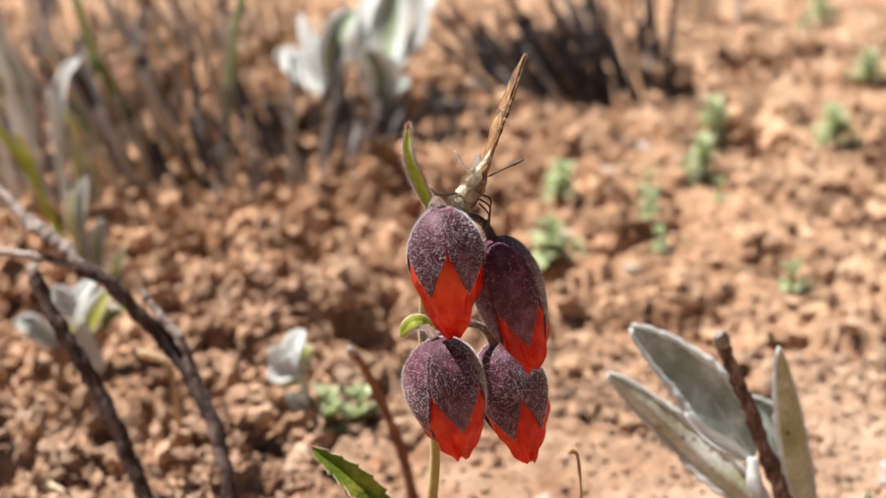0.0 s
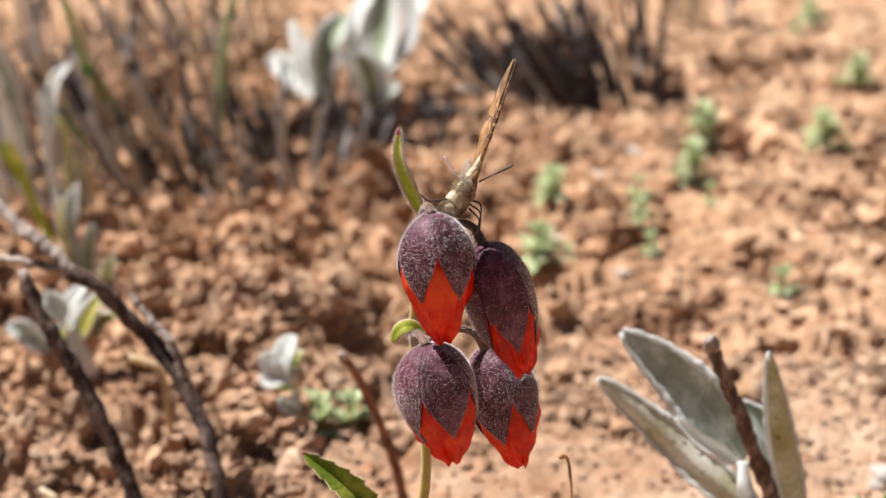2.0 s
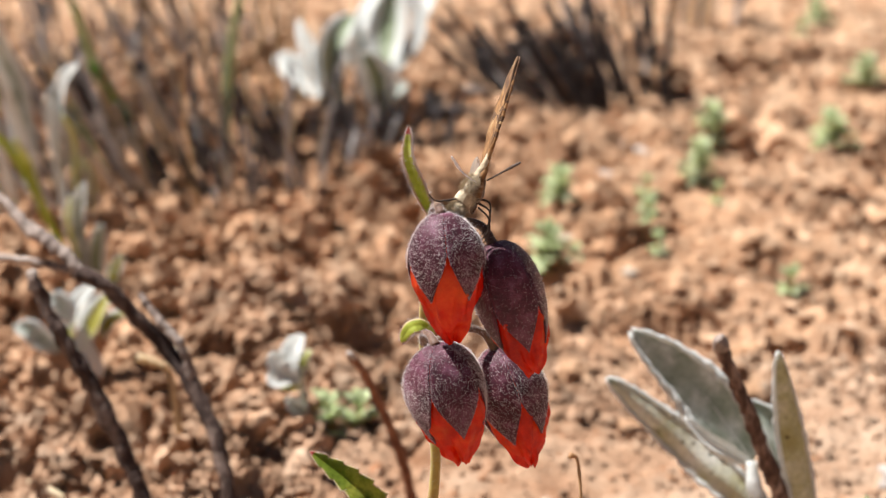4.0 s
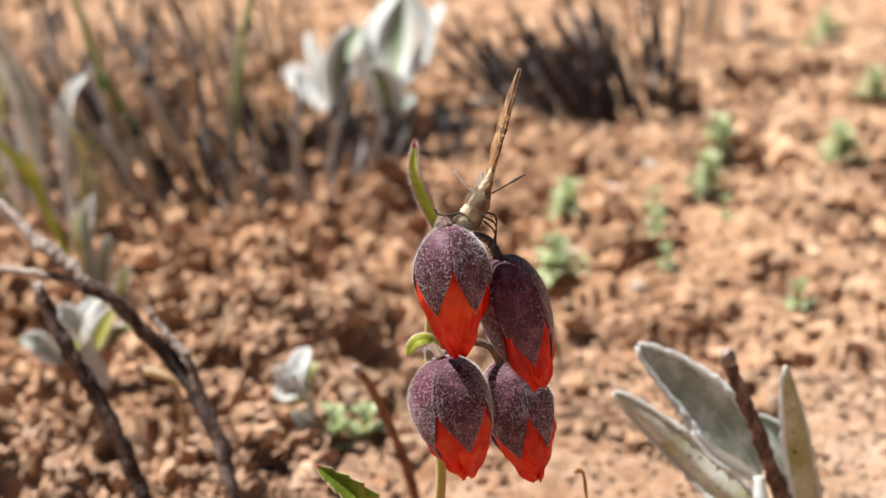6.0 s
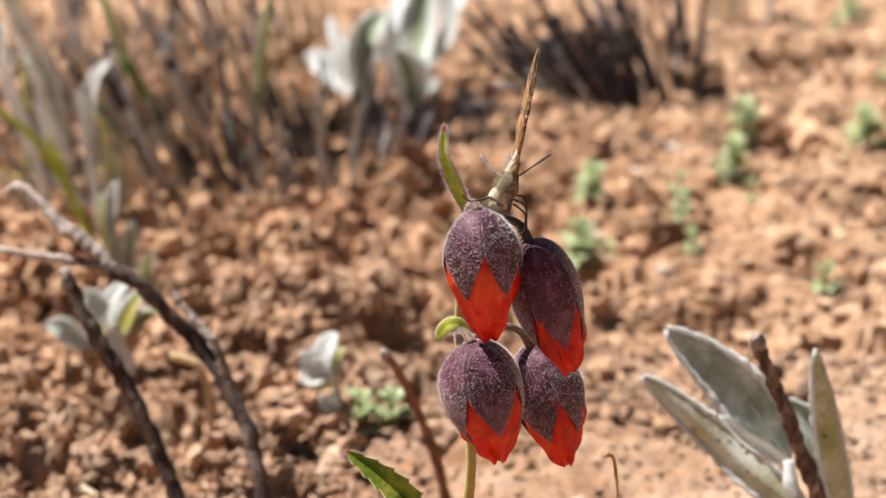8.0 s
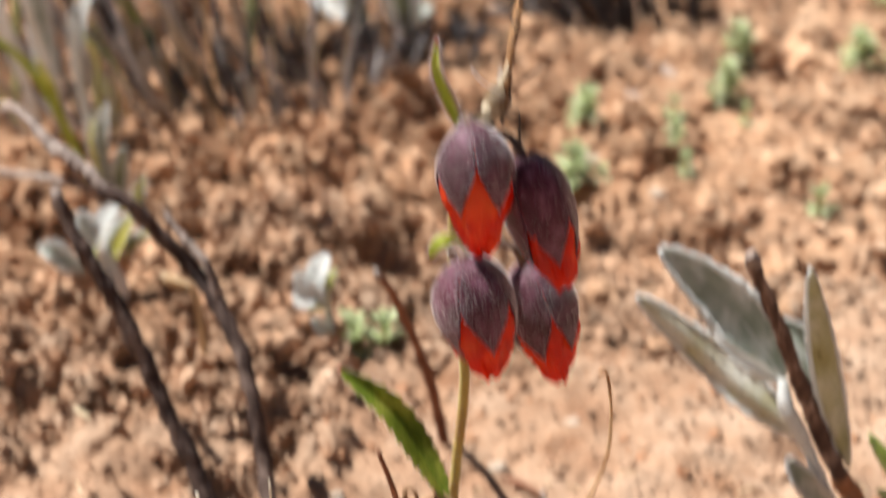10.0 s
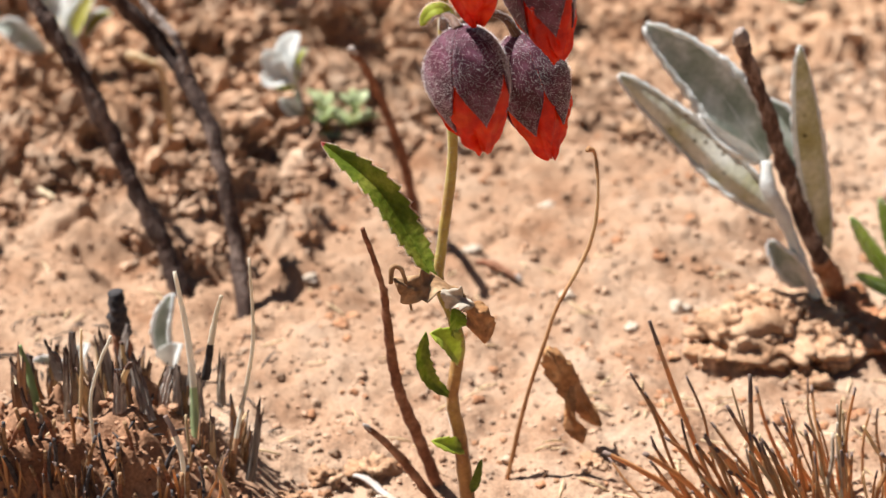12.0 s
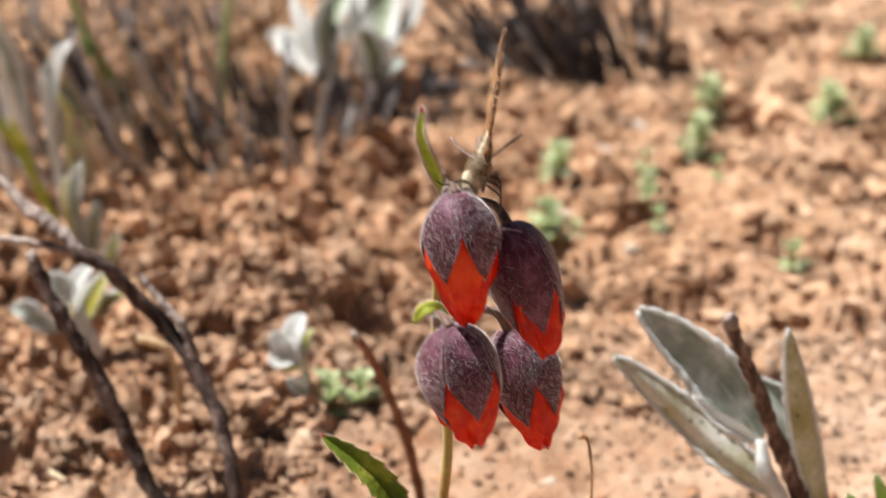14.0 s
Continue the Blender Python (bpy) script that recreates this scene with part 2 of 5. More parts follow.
WING = material("scaly_brown_wing", [(0.06, 0.026, 0.011), (0.26, 0.13, 0.052), (0.50, 0.35, 0.19)], 340, 0.8, 0.6, 6, 0.0001, 0.35, glow=0.12)
SCORCHED = material("scorched_front_sheath", [(0.26, 0.21, 0.18), (0.50, 0.43, 0.38), (0.74, 0.68, 0.62)], 300, 0.85, 0.5, 6, 0.0002, 0.3, glow=0.45, spread=0.3, stretch=(1, 1, 0.15))
SCORCH_MID = material("browned_straw", [(0.34, 0.18, 0.09), (0.50, 0.31, 0.18), (0.62, 0.46, 0.32)], 260, 0.6, 0.4, 6, 0.0001, 0.2, glow=0.4, spread=0.3, stretch=(1, 1, 0.1))
DEAD_WARM = material("rusty_dead_leaf", [(0.22, 0.09, 0.035), (0.45, 0.22, 0.09), (0.64, 0.40, 0.20)], 300, 0.7, 1.0, 5, 0.0003, 0.35, glow=0.25)
RED_CLOD = material("red_earth", [(0.24, 0.10, 0.052), (0.34, 0.17, 0.092), (0.44, 0.26, 0.155)], 400, 0.95, 0.8, 6, 0.0002, 0.25, spread=0.25, island=True, spec=0.1)
ROOT = material("red_brown_root", [(0.18, 0.06, 0.026), (0.38, 0.16, 0.075), (0.55, 0.32, 0.19)], 300, 0.85, 1.0, 5, 0.0004, 0.35)
SINGED = material("singed_straw_tip", [(0.07, 0.045, 0.038), (0.17, 0.115, 0.095), (0.34, 0.25, 0.21)], 300, 0.8, 0.5, 6, 0.0001, 0.25, spread=0.3, stretch=(1, 1, 0.3))
WING_EDGE = material("dark_wing_fringe", [(0.05, 0.025, 0.015), (0.16, 0.085, 0.045)], 600, 0.8, 0.5, 5, 0.0001, 0.3)
WING_GREY = material("grey_hindwing", [(0.16, 0.12, 0.10), (0.30, 0.23, 0.18)], 420, 0.8, 0.5, 6, 0.0001, 0.25, glow=0.2)
FUR = material("buff_fur", [(0.36, 0.28, 0.18), (0.58, 0.49, 0.36)], 500, 0.9, 0.9, 5, 0.00015, 0.3, sheen=0.3)
LEG = material("dark_chitin", [(0.03, 0.02, 0.016), (0.09, 0.06, 0.045)], 500, 0.5, 0.2, 5, 0.0001, 0.2)


# ---- builders ----
def V(p):
    return Vector(p) * MM


ORIGIN = {}


def thing(name, base, label, category, group="", kind=""):
    """An Empty at the thing's foot; its parts are built in world mm."""
    ob = new(name)
    ob.empty_display_size = 0.005
    ob.location = V(base)
    ORIGIN[ob.name] = Vector(base)
    return tagged(ob, label, category, group, kind)


def finish(bm, mats, smooth=True, name="mesh"):
    me = bpy.data.meshes.new(name)
    bmesh.ops.recalc_face_normals(bm, faces=bm.faces[:])
    bm.to_mesh(me)
    bm.free()
    for m in mats if isinstance(mats, (list, tuple)) else [mats]:
        me.materials.append(m)
    if smooth:
        me.polygons.foreach_set("use_smooth", [True] * len(me.polygons))
    return me


def part(name, bm, mats, parent, label="", smooth=True):
    """One mesh part, built in world mm, under a thing or a part."""
    root = parent
    while root.parent:
        root = root.parent
    o = ORIGIN[root.name]
    for v in bm.verts:
        v.co = (v.co - o) * MM
    ob = new(name, finish(bm, mats, smooth, name))
    ob.parent = parent
    return tagged(ob, label)


def piece(name, me, parent, m, label=""):
    """A part on a shared mesh, at the pose m in its thing's space."""
    ob = new(name, me)
    ob.parent = parent
    ob.matrix_local = m
    return tagged(ob, label)


def glide(pts, n):
    """n points along a smooth curve through pts."""
    pts = [Vector(p) for p in pts]
    if len(pts) == 2:
        return [pts[0].lerp(pts[1], i / (n - 1)) for i in range(n)]
    ext = [2 * pts[0] - pts[1]] + pts + [2 * pts[-1] - pts[-2]]
    out = []
    for i in range(n):
        u = i / (n - 1) * (len(pts) - 1)
        k = min(int(u), len(pts) - 2)
        t = u - k
        a, b, c, d = ext[k:k + 4]
        out.append(0.5 * (2 * b + (c - a) * t + (2 * a - 5 * b + 4 * c - d) * t * t + (3 * b - a - 3 * c + d) * t ** 3))
    return out


def tube(bm, pts, radii, n=24, sides=8, rough=0.0, mat=lambda u: 0, flat=1.0, seed=1):
    """A tapering, slightly knobbly stalk through pts."""
    line = glide(pts, n)
    rings = []
    side = None
    for i, p in enumerate(line):
        u = i / (n - 1)
        t = (line[min(i + 1, n - 1)] - line[max(i - 1, 0)]).normalized()
        ref = side if side else Vector((1, 0.13, 0.05))
        side = (ref - t * ref.dot(t)).normalized()
        other = t.cross(side)
        x = u * (len(radii) - 1)
        k = min(int(x), len(radii) - 2)
        r = radii[k] + (radii[k + 1] - radii[k]) * (x - k)
        ring = []
        for j in range(sides):
            a = 2 * math.pi * j / sides
            d = side * math.cos(a) + other * (math.sin(a) * flat)
            w = 1 + rough * noise.noise(Vector((p.x * 0.9 + d.x * 0.8 + seed * 7, p.y * 0.9 + d.y * 0.8, p.z * 0.9 + d.z * 0.8)))
            ring.append(bm.verts.new(p + d * r * w))
        rings.append(ring)
    for i in range(n - 1):
        for j in range(sides):
            f = bm.faces.new((rings[i][j], rings[i][(j + 1) % sides], rings[i + 1][(j + 1) % sides], rings[i + 1][j]))
            f.material_index = mat((i + 0.5) / (n - 1))
    bm.faces.new(rings[0][::-1]).material_index = mat(0)
    bm.faces.new(rings[-1]).material_index = mat(1)
    return bm


MARGINS = [[], []]     # the two edges of the leaf built last


def leaf(bm, pts, width, face, fold=0.3, curl=0.0, teeth=0.0, count=8, thick=0.25, n=18, m=8, peak=0.5, edge=0, edge_mat=1, wave=0.0, blunt=0.6, tip_mat=None):
    """A leaf along the midrib pts whose upper side looks towards face: folded along the rib, curled, toothed, with real thickness."""
    line = glide(pts, n)
    MARGINS[:] = [[], []]
    top, low = [], []
    for i, p in enumerate(line):
        u = i / (n - 1)
        t = (line[min(i + 1, n - 1)] - line[max(i - 1, 0)]).normalized()
        f = Vector(face)
        nrm = (f - t * f.dot(t)).normalized()
        s = t.cross(nrm)
        e = math.log(0.5) / math.log(peak)
        g = u ** e
        w = width * 0.5 * max(0.004, math.sin(math.pi * min(1, max(0, g)))) ** blunt
        saw = (u * count) % 1.0
        w *= 1 - teeth * saw
        a, b = [], []
        for j in range(m + 1):
            x = 2 * j / m - 1
            lift = fold * abs(x) * w + curl * x * x * w + wave * w * math.sin(u * 9 + x * 2.3) * abs(x)
            q = p + s * (x * w) + nrm * lift
            th = thick * (0.35 + 0.65 * (1 - x * x))
            a.append(bm.verts.new(q + nrm * th * 0.5))
            b.append(bm.verts.new(q - nrm * th * 0.5))
            if j in (0, m):
                MARGINS[j > 0].append(q)
        top.append(a)
        low.append(b)
    for i in range(n - 1):
        for j in range(m):
            k = edge_mat if edge and (j < edge or j >= m - edge) else 0
            if tip_mat is not None and i >= n - 3:
                k = tip_mat
            bm.faces.new((top[i][j], top[i][j + 1], top[i + 1][j + 1], top[i + 1][j])).material_index = k
            bm.faces.new((low[i][j + 1], low[i][j], low[i + 1][j], low[i + 1][j + 1])).material_index = k
        for j, flip in ((0, 0), (m, 1)):
            q = (low[i][j], top[i][j], top[i + 1][j], low[i + 1][j])
            bm.faces.new(q[::-1] if flip else q).material_index = edge_mat if edge else 0
    for i, flip in ((0, 1), (n - 1, 0)):
        for j in range(m):
            q = (top[i][j], top[i][j + 1], low[i][j + 1], low[i][j])
            bm.faces.new(q[::-1] if flip else q).material_index = edge_mat if edge else 0
    return bm


def lump(bm, centre, size, squash=0.75, rough=0.35, seed=0, sub=2):
    """An uneven clod."""
    r = bmesh.ops.create_icosphere(bm, subdivisions=sub, radius=1.0)
    o = Vector((seed * 3.1, seed * 1.7, seed * 0.9))
    for v in r["verts"]:
        d = v.co.copy()
        k = 1 + rough * noise.noise(d * 1.3 + o) + rough * 0.5 * noise.noise(d * 3.1 + o) + (rough * 0.35 * noise.noise(d * 7.3 + o) if sub > 2 else 0)
        v.co = Vector(centre) + Vector((d.x * size * k, d.y * size * k, d.z * size * squash * k))
    return bm


def spikes(name, roots, length, radius, parent, mats, seed, droop=0.2, label="", wild=0.45):
    """Fine short hairs standing on a surface: roots are (place, normal) in world mm."""
    rng = random.Random(seed)
    root = parent
    while root.parent:
        root = root.parent
    o = ORIGIN[root.name]
    verts, faces = [], []
    for p, nrm in roots:
        d = (Vector(nrm) + Vector((rng.gauss(0, wild), rng.gauss(0, wild), rng.gauss(0, wild) - droop * 0.3))).normalized()
        s = d.orthogonal().normalized()
        q = d.cross(s)
        L = length * rng.uniform(0.45, 1.25)
        k = len(verts)
        for a in range(3):
            c = s * math.cos(a * 2.0944) + q * math.sin(a * 2.0944)
            verts.append((Vector(p) + c * radius - o) * MM)
        verts.append((Vector(p) + d * L - o) * MM)
        faces += [(k, k + 1, k + 3), (k + 1, k + 2, k + 3), (k + 2, k, k + 3)]
    me = bpy.data.meshes.new(name)
    me.from_pydata(verts, [], faces)
    me.materials.append(mats)
    ob = new(name, me)
    ob.parent = parent
    return tagged(ob, label, kind="stuff")


def solid(name, bm, mat, base, label, category, group=""):
    """A thing that is one mesh, built in world mm."""
    for v in bm.verts:
        v.co = (v.co - Vector(base)) * MM
    ob = new(name, finish(bm, mat, True, name))
    ob.location = V(base)
    return tagged(ob, label, category, group)


# ---- ground ----
def hashed(ix, iy, k):
    v = np.sin(ix * 127.1 + iy * 311.7 + k * 74.7) * 43758.5453
    return v - np.floor(v)


def smooth_noise(x, y, k):
    ix, iy = np.floor(x), np.floor(y)
    fx, fy = x - ix, y - iy
    fx, fy = fx * fx * (3 - 2 * fx), fy * fy * (3 - 2 * fy)
    a, b = hashed(ix, iy, k), hashed(ix + 1, iy, k)
    c, d = hashed(ix, iy + 1, k), hashed(ix + 1, iy + 1, k)
    return (a + (b - a) * fx) + ((c + (d - c) * fx) - (a + (b - a) * fx)) * fy - 0.5


def billow(x, y, k):
    """Rounded heaps with sharp creases between them, 0 to 1."""
    return np.abs(2 * smooth_noise(x, y, k))


def cobble(x, y, size, k):
    """Packed rounded clods about size mm across: 0 in the cracks, 1 on top."""
    x, y = x / size, y / size
    ix, iy = np.floor(x), np.floor(y)
    best = np.zeros_like(x)
    for dx in (-1, 0, 1):
        for dy in (-1, 0, 1):
            cx, cy = ix + dx, iy + dy
            px, py = cx + hashed(cx, cy, k), cy + hashed(cx, cy, k + 5)
            r = 0.38 + 0.5 * hashed(cx, cy, k + 9)
            h = np.sqrt(np.clip(1 - ((x - px) ** 2 + (y - py) ** 2) / r ** 2, 0, 1)) * r
            best = np.maximum(best, h)
    return best


def step(v, a, b):
    t = np.clip((v - a) / (b - a), 0, 1)
    return t * t * (3 - 2 * t)


#: mounds and pits: x, y, radius, height in mm
RELIEF = [(-8, 136, 11, -14), (-41, 101, 7, -10), (-76, 150, 10, -11), (-60, 108, 8, -8), (11, 205, 7, -9), (-20, 196, 7, -8), (53, 44, 10, 3.0), (36, 36, 5, 2.0), (40, -2, 15, 1.5), (-40, 184, 12, -3), (-22, 168, 9, -8), (10, 172, 7, -7), (-52, 150, 9, -3),
          (-62, 160, 10, -4), (20, 172, 5, -6), (60, 150, 8, -3), (-20, 200, 12, -4), (-75, 120, 10, -5), (0, 168, 9, 4), (-30, 150, 12, 4),
          (56, 50, 5, -1.5), (-25, 122, 7, 3), (90, 150, 9, -3), (40, 300, 12, -5), (18, 14, 4, -1.2), (-16, 22, 5, -2.6), (8, 2, 3, -2.0), (22, 11, 3, -2.0), (-20, 50, 4, -2.2), (20, 40, 3, -1.6), (31, 29, 4, -1.8), (0, 40, 6, 1.6), (-12, 31, 6, 1.4), (15, 28, 5, 1.4), (60, 60, 6, -2.5), (48, 70, 5, -2.2), (30, 60, 7, 1.6), (-45, 60, 6, -3), (-8, 52, 4, -1.6), (70, 330, 40, 6), (-60, 300, 30, 4)]


#: small scarps where the crust has broken away, facing the front: x, y, half width, drop and depth of the hollow before them in mm
SCARPS = [(74, 199, 4.0, 5.5, 9), (39, 149, 5.5, 5.5, 10), (29, 169, 4.0, 5.0, 8), (11, 205, 6.5, 9.0, 15), (-41, 102, 6.5, 8.5, 14), (-9, 132, 9.0, 11.0, 18), (-33, 173, 5.0, 5.0, 9), (-23, 198, 8.0, 4.5, 8),
          (63, 143, 8.0, 4.5, 8), (73, 140, 6.0, 4.0, 7), (-53, 138, 6.0, 6.0, 10), (-76, 156, 8.0, 8.0, 14), (-42, 181, 5.0, 4.0, 8), (-14, 155, 5.0, 5.0, 9), (41, 292, 7.0, 7.0, 14), (-20, 162, 4.5, 4.5, 8),
          (76, 238, 4.0, 3.5, 7), (47, 195, 4.0, 3.0, 6), (-12, 224, 6.0, 4.5, 9), (-25, 134, 5.0, 4.0, 7), (52, 124, 7.0, 2.4, 6), (-62, 112, 7.0, 6.0, 11), (-72, 96, 8.0, 6.0, 11), (92, 208, 5.0, 4.0, 8), (-55, 178, 6.0, 4.5, 9),
          (15, 128, 4.5, 2.6, 6), (22, 146, 4.0, 3.0, 6), (56, 182, 4.0, 2.6, 6), (84, 176, 5.0, 3.4, 7), (-34, 120, 5.0, 4.5, 8), (-48, 158, 5.0, 5.0, 9), (100, 250, 5.0, 3.6, 8), (33, 246, 5.0, 3.0, 7), (-64, 146, 7.0, 8.0, 13), (-48, 112, 8.0, 8.0, 13), (-30, 104, 4.5, 5.0, 8), (-80, 118, 8.0, 8.0, 13), (-66, 84, 7.0, 6.0, 10), (-52, 92, 5.0, 5.0, 8), (-2, 178, 7.0, 6.0, 10), (-14, 186, 5.0, 6.0, 10), (-38, 196, 6.0, 5.0, 9), (-22, 146, 5.0, 6.0, 10), (33, 30, 3.0, 1.2, 3), (8, 66, 4.0, 1.2, 3)]


def height(x, y):
    """The ground's height in mm over x, y in mm (arrays)."""
    x, y = np.asarray(x, float), np.asarray(y, float)
    wx = x + 3.0 * smooth_noise(x / 5, y / 5, 1) + 1.2 * smooth_noise(x / 1.7, y / 1.7, 2)
    wy = y + 3.0 * smooth_noise(x / 5, y / 5, 3) + 1.2 * smooth_noise(x / 1.7, y / 1.7, 4)
    wild = 0.22 + 0.78 * step(y + 14 * smooth_noise(x / 20, y / 20, 11) - 62 * step(x, -8, 22) + 24 * step(-x, 6, 26), 58, 100) * (1 - 0.42 * step(x, 8, 40)) * (1 - 0.4 * step(y, 300, 500))
    z = 3.0 * smooth_noise(x / 45, y / 45, 5) * step(np.abs(y) + np.abs(x), 30, 120) + 1.6 * smooth_noise(x / 16, y / 16, 6) * (0.4 + wild)
    u, v = 0.8 * wx + 0.6 * wy, 0.8 * wy - 0.6 * wx
    z += wild * (5.0 * billow(wx / 17, wy / 17, 15) + 4.2 * billow(u / 8, v / 8, 16) + 2.2 * billow(wx / 3.6, wy / 3.6, 17) + 1.2 * billow(u / 1.9, v / 1.9, 18) + 3.0 * cobble(wx, wy, 5.5, 30) * step(smooth_noise(x / 11, y / 11, 31), -0.05, 0.25) - 5.6)
    z += (0.26 + 0.56 * wild) * (0.9 * cobble(wx, wy, 2.2, 40) + 0.7 * billow(u / 2.6, v / 2.6, 20) + 0.7 * billow(u / 1.3, v / 1.3, 19) - 0.5) * step(2 * smooth_noise(x / 7, y / 7, 12) + 1.1 * smooth_noise(x / 3, y / 3, 13) + 0.8 * wild, -0.05, 0.75)
    z += 0.30 * smooth_noise(x / 0.6, y / 0.6, 8) + 0.8 * smooth_noise(x / 3.5, y / 3.5, 9)
    for cx, cy, r, a in RELIEF:
        z += a * np.exp(-((x - cx) ** 2 + (y - cy) ** 2) / (r * r))
    sx = x + 5.0 * smooth_noise(x / 4.2, y / 4.2, 71) + 2.4 * smooth_noise(x / 1.6, y / 1.6, 72)
    sy = y + 5.0 * smooth_noise(x / 5.0, y / 5.0, 73) + 2.4 * smooth_noise(x / 1.5, y / 1.5, 74)
    for cx, cy, w, d, reach in SCARPS:
        near = np.exp(-np.clip(np.abs(sx - cx) / w, 0, 4) ** 3)
        v = (sy - cy) / reach
        z += near * 1.25 * d * (-0.72 * np.clip(1 + v, 0, 1) ** 1.3 * (1 - step(v, 0.0, 0.10)) + 0.28 * step(v, 0.0, 0.10) * (1 - step(v, 0.2, 1.3)))
    # the burnt tuft stands on a small bank with a steep crumbling front
    bank = np.exp(-((x + 42) / 18) ** 4) * step(y + 3 * smooth_noise(x / 4, y / 4, 50), -8, -2) * (1 - step(y, 8, 19))
    z += bank * (8.0 + 3.5 * billow(x / 3.1, y / 3.1, 51) + 1.6 * billow(x / 1.3, y / 1.3, 52))
    return z


def ground_z(x, y):
    return float(height(np.array([x]), np.array([y]))[0])


def build_ground():
    ys = [-60.0]
    while ys[-1] < 450:
        ys.append(ys[-1] + 0.42 + max(0, ys[-1]) * 0.0021 + max(0, -ys[-1]) * 0.02)
    far = [ys[-1] * 1.35 ** k for k in range(1, 16)]
    near = [-60 - 4 * 1.6 ** k for k in range(0, 20)][::-1]
    ys = np.array(near + ys + far)
    u = np.concatenate([-(1.02 * 1.35 ** np.arange(24, 0, -1)), np.linspace(-1.02, 1.02, 400), 1.02 * 1.35 ** np.arange(1, 25)])
    w = 0.245 * (np.clip(ys, -60, 450) + 185) + 16
    X = u[None, :] * w[:, None]
    Y = np.repeat(ys[:, None], len(u), 1)
    Z = height(X, Y)
    reach = np.maximum(step(np.hypot(X, Y), 700, 1500), step(np.abs(u)[None, :] + 0 * X, 1.0, 1.9))
    Z = Z * (1 - reach)
    co = np.stack([X, Y, Z], -1).reshape(-1, 3) * MM
    R, C = X.shape
    idx = np.arange(R * C).reshape(R, C)
    quads = np.stack([idx[:-1, :-1], idx[:-1, 1:], idx[1:, 1:], idx[1:, :-1]], -1).reshape(-1, 4)
    me = bpy.data.meshes.new("ground")
    me.vertices.add(len(co))
    me.vertices.foreach_set("co", co.ravel())
    me.loops.add(quads.size)
    me.loops.foreach_set("vertex_index", quads.ravel())
    me.polygons.add(len(quads))
    me.polygons.foreach_set("loop_start", np.arange(0, quads.size, 4))
    me.polygons.foreach_set("use_smooth", np.ones(len(quads), bool))
    me.update()
    me.materials.append(SOIL)
    return tagged(new("ground", me), "dry crumbly orange-brown sandy soil", "ground", kind="structure")


build_ground()


def scatter_crumbs():
    """Loose crumbs of soil lying on the ground, joined into one mesh."""
    rng = np.random.RandomState(4)
    shapes = []
    for k in range(20):     # ten plain ones for far off, ten rounder ones for near by
        bm = bmesh.new()
        lump(bm, (0, 0, 0), 1.0, 0.8, 1.0 if k < 10 else 0.6, seed=k + 1, sub=1 if k < 10 else 2)
        bm.verts.index_update()
        shapes.append((np.array([v.co[:] for v in bm.verts]), np.array([[v.index for v in f.verts] for f in bm.faces])))
        bm.free()
    # fine crumbs everywhere, coarse ones heaped over the rough ground further back
    N = 16000
    y = 460 * rng.rand(N) ** 1.25 - 8
    x = (rng.rand(N) * 2 - 1) * (0.235 * (y + 185) + 8)
    size = np.minimum(0.26 + 0.34 * rng.exponential(1.0, N) * (0.55 + 0.6 * step(y, 50, 120)), 2.0)
    size *= 0.55 + 0.45 * step(y, 80, 150)     # finer on the dusty crust near by
    size = np.where((x < -22) & (y < 20), np.minimum(size, 0.45), size)
    M = 22000
    y2 = 92 + 276 * rng.rand(M) ** 1.2
    x2 = (rng.rand(M) * 2 - 1) * (0.235 * (y2 + 185) + 8)
    s2 = np.minimum(0.26 + 0.27 * rng.exponential(1.0, M), 2.2)
    heap = smooth_noise(x2 / 18, y2 / 18, 61) + 0.35 - 0.22 * step(x2, 15, 45)
    ok = heap > 0.24
    K = 450     # loose crumbs over the bank of the burnt tuft
    x3, y3, s3 = -59 + 36 * rng.rand(K), -8 + 22 * rng.rand(K), 0.14 + 0.15 * rng.exponential(1.0, K)
    x, y, size = np.concatenate([x, x2[ok], x3]), np.concatenate([y, y2[ok], y3]), np.concatenate([size, s2[ok], np.minimum(s3, 0.7)])
    z = height(x, y)
    lift = np.where(np.arange(len(x)) < N, 0.3, 0.2 + 1.1 * rng.rand(len(x)))
    V0, F0, off = [], [], 0
    for i in range(len(x)):
        v, f = shapes[i % 10 + (10 if y[i] < 95 and size[i] > 0.36 else 0)]
        a = rng.rand() * 6.28
        c, s = math.cos(a), math.sin(a)
        q = v * size[i]
        q = np.stack([q[:, 0] * c - q[:, 1] * s, q[:, 0] * s + q[:, 1] * c, q[:, 2]], 1) + (x[i], y[i], z[i] + size[i] * lift[i])
        V0.append(q)
        F0.append(f + off)
        off += len(v)
    co, fa = np.concatenate(V0) * MM, np.concatenate(F0)
    me = bpy.data.meshes.new("soil_crumbs")
    me.from_pydata(co.tolist(), [], fa.tolist())
    me.materials.append(CRUMB)
    tagged(new("soil_crumbs", me), "loose crumbs of orange soil on the ground", "soil crumbs", kind="stuff")


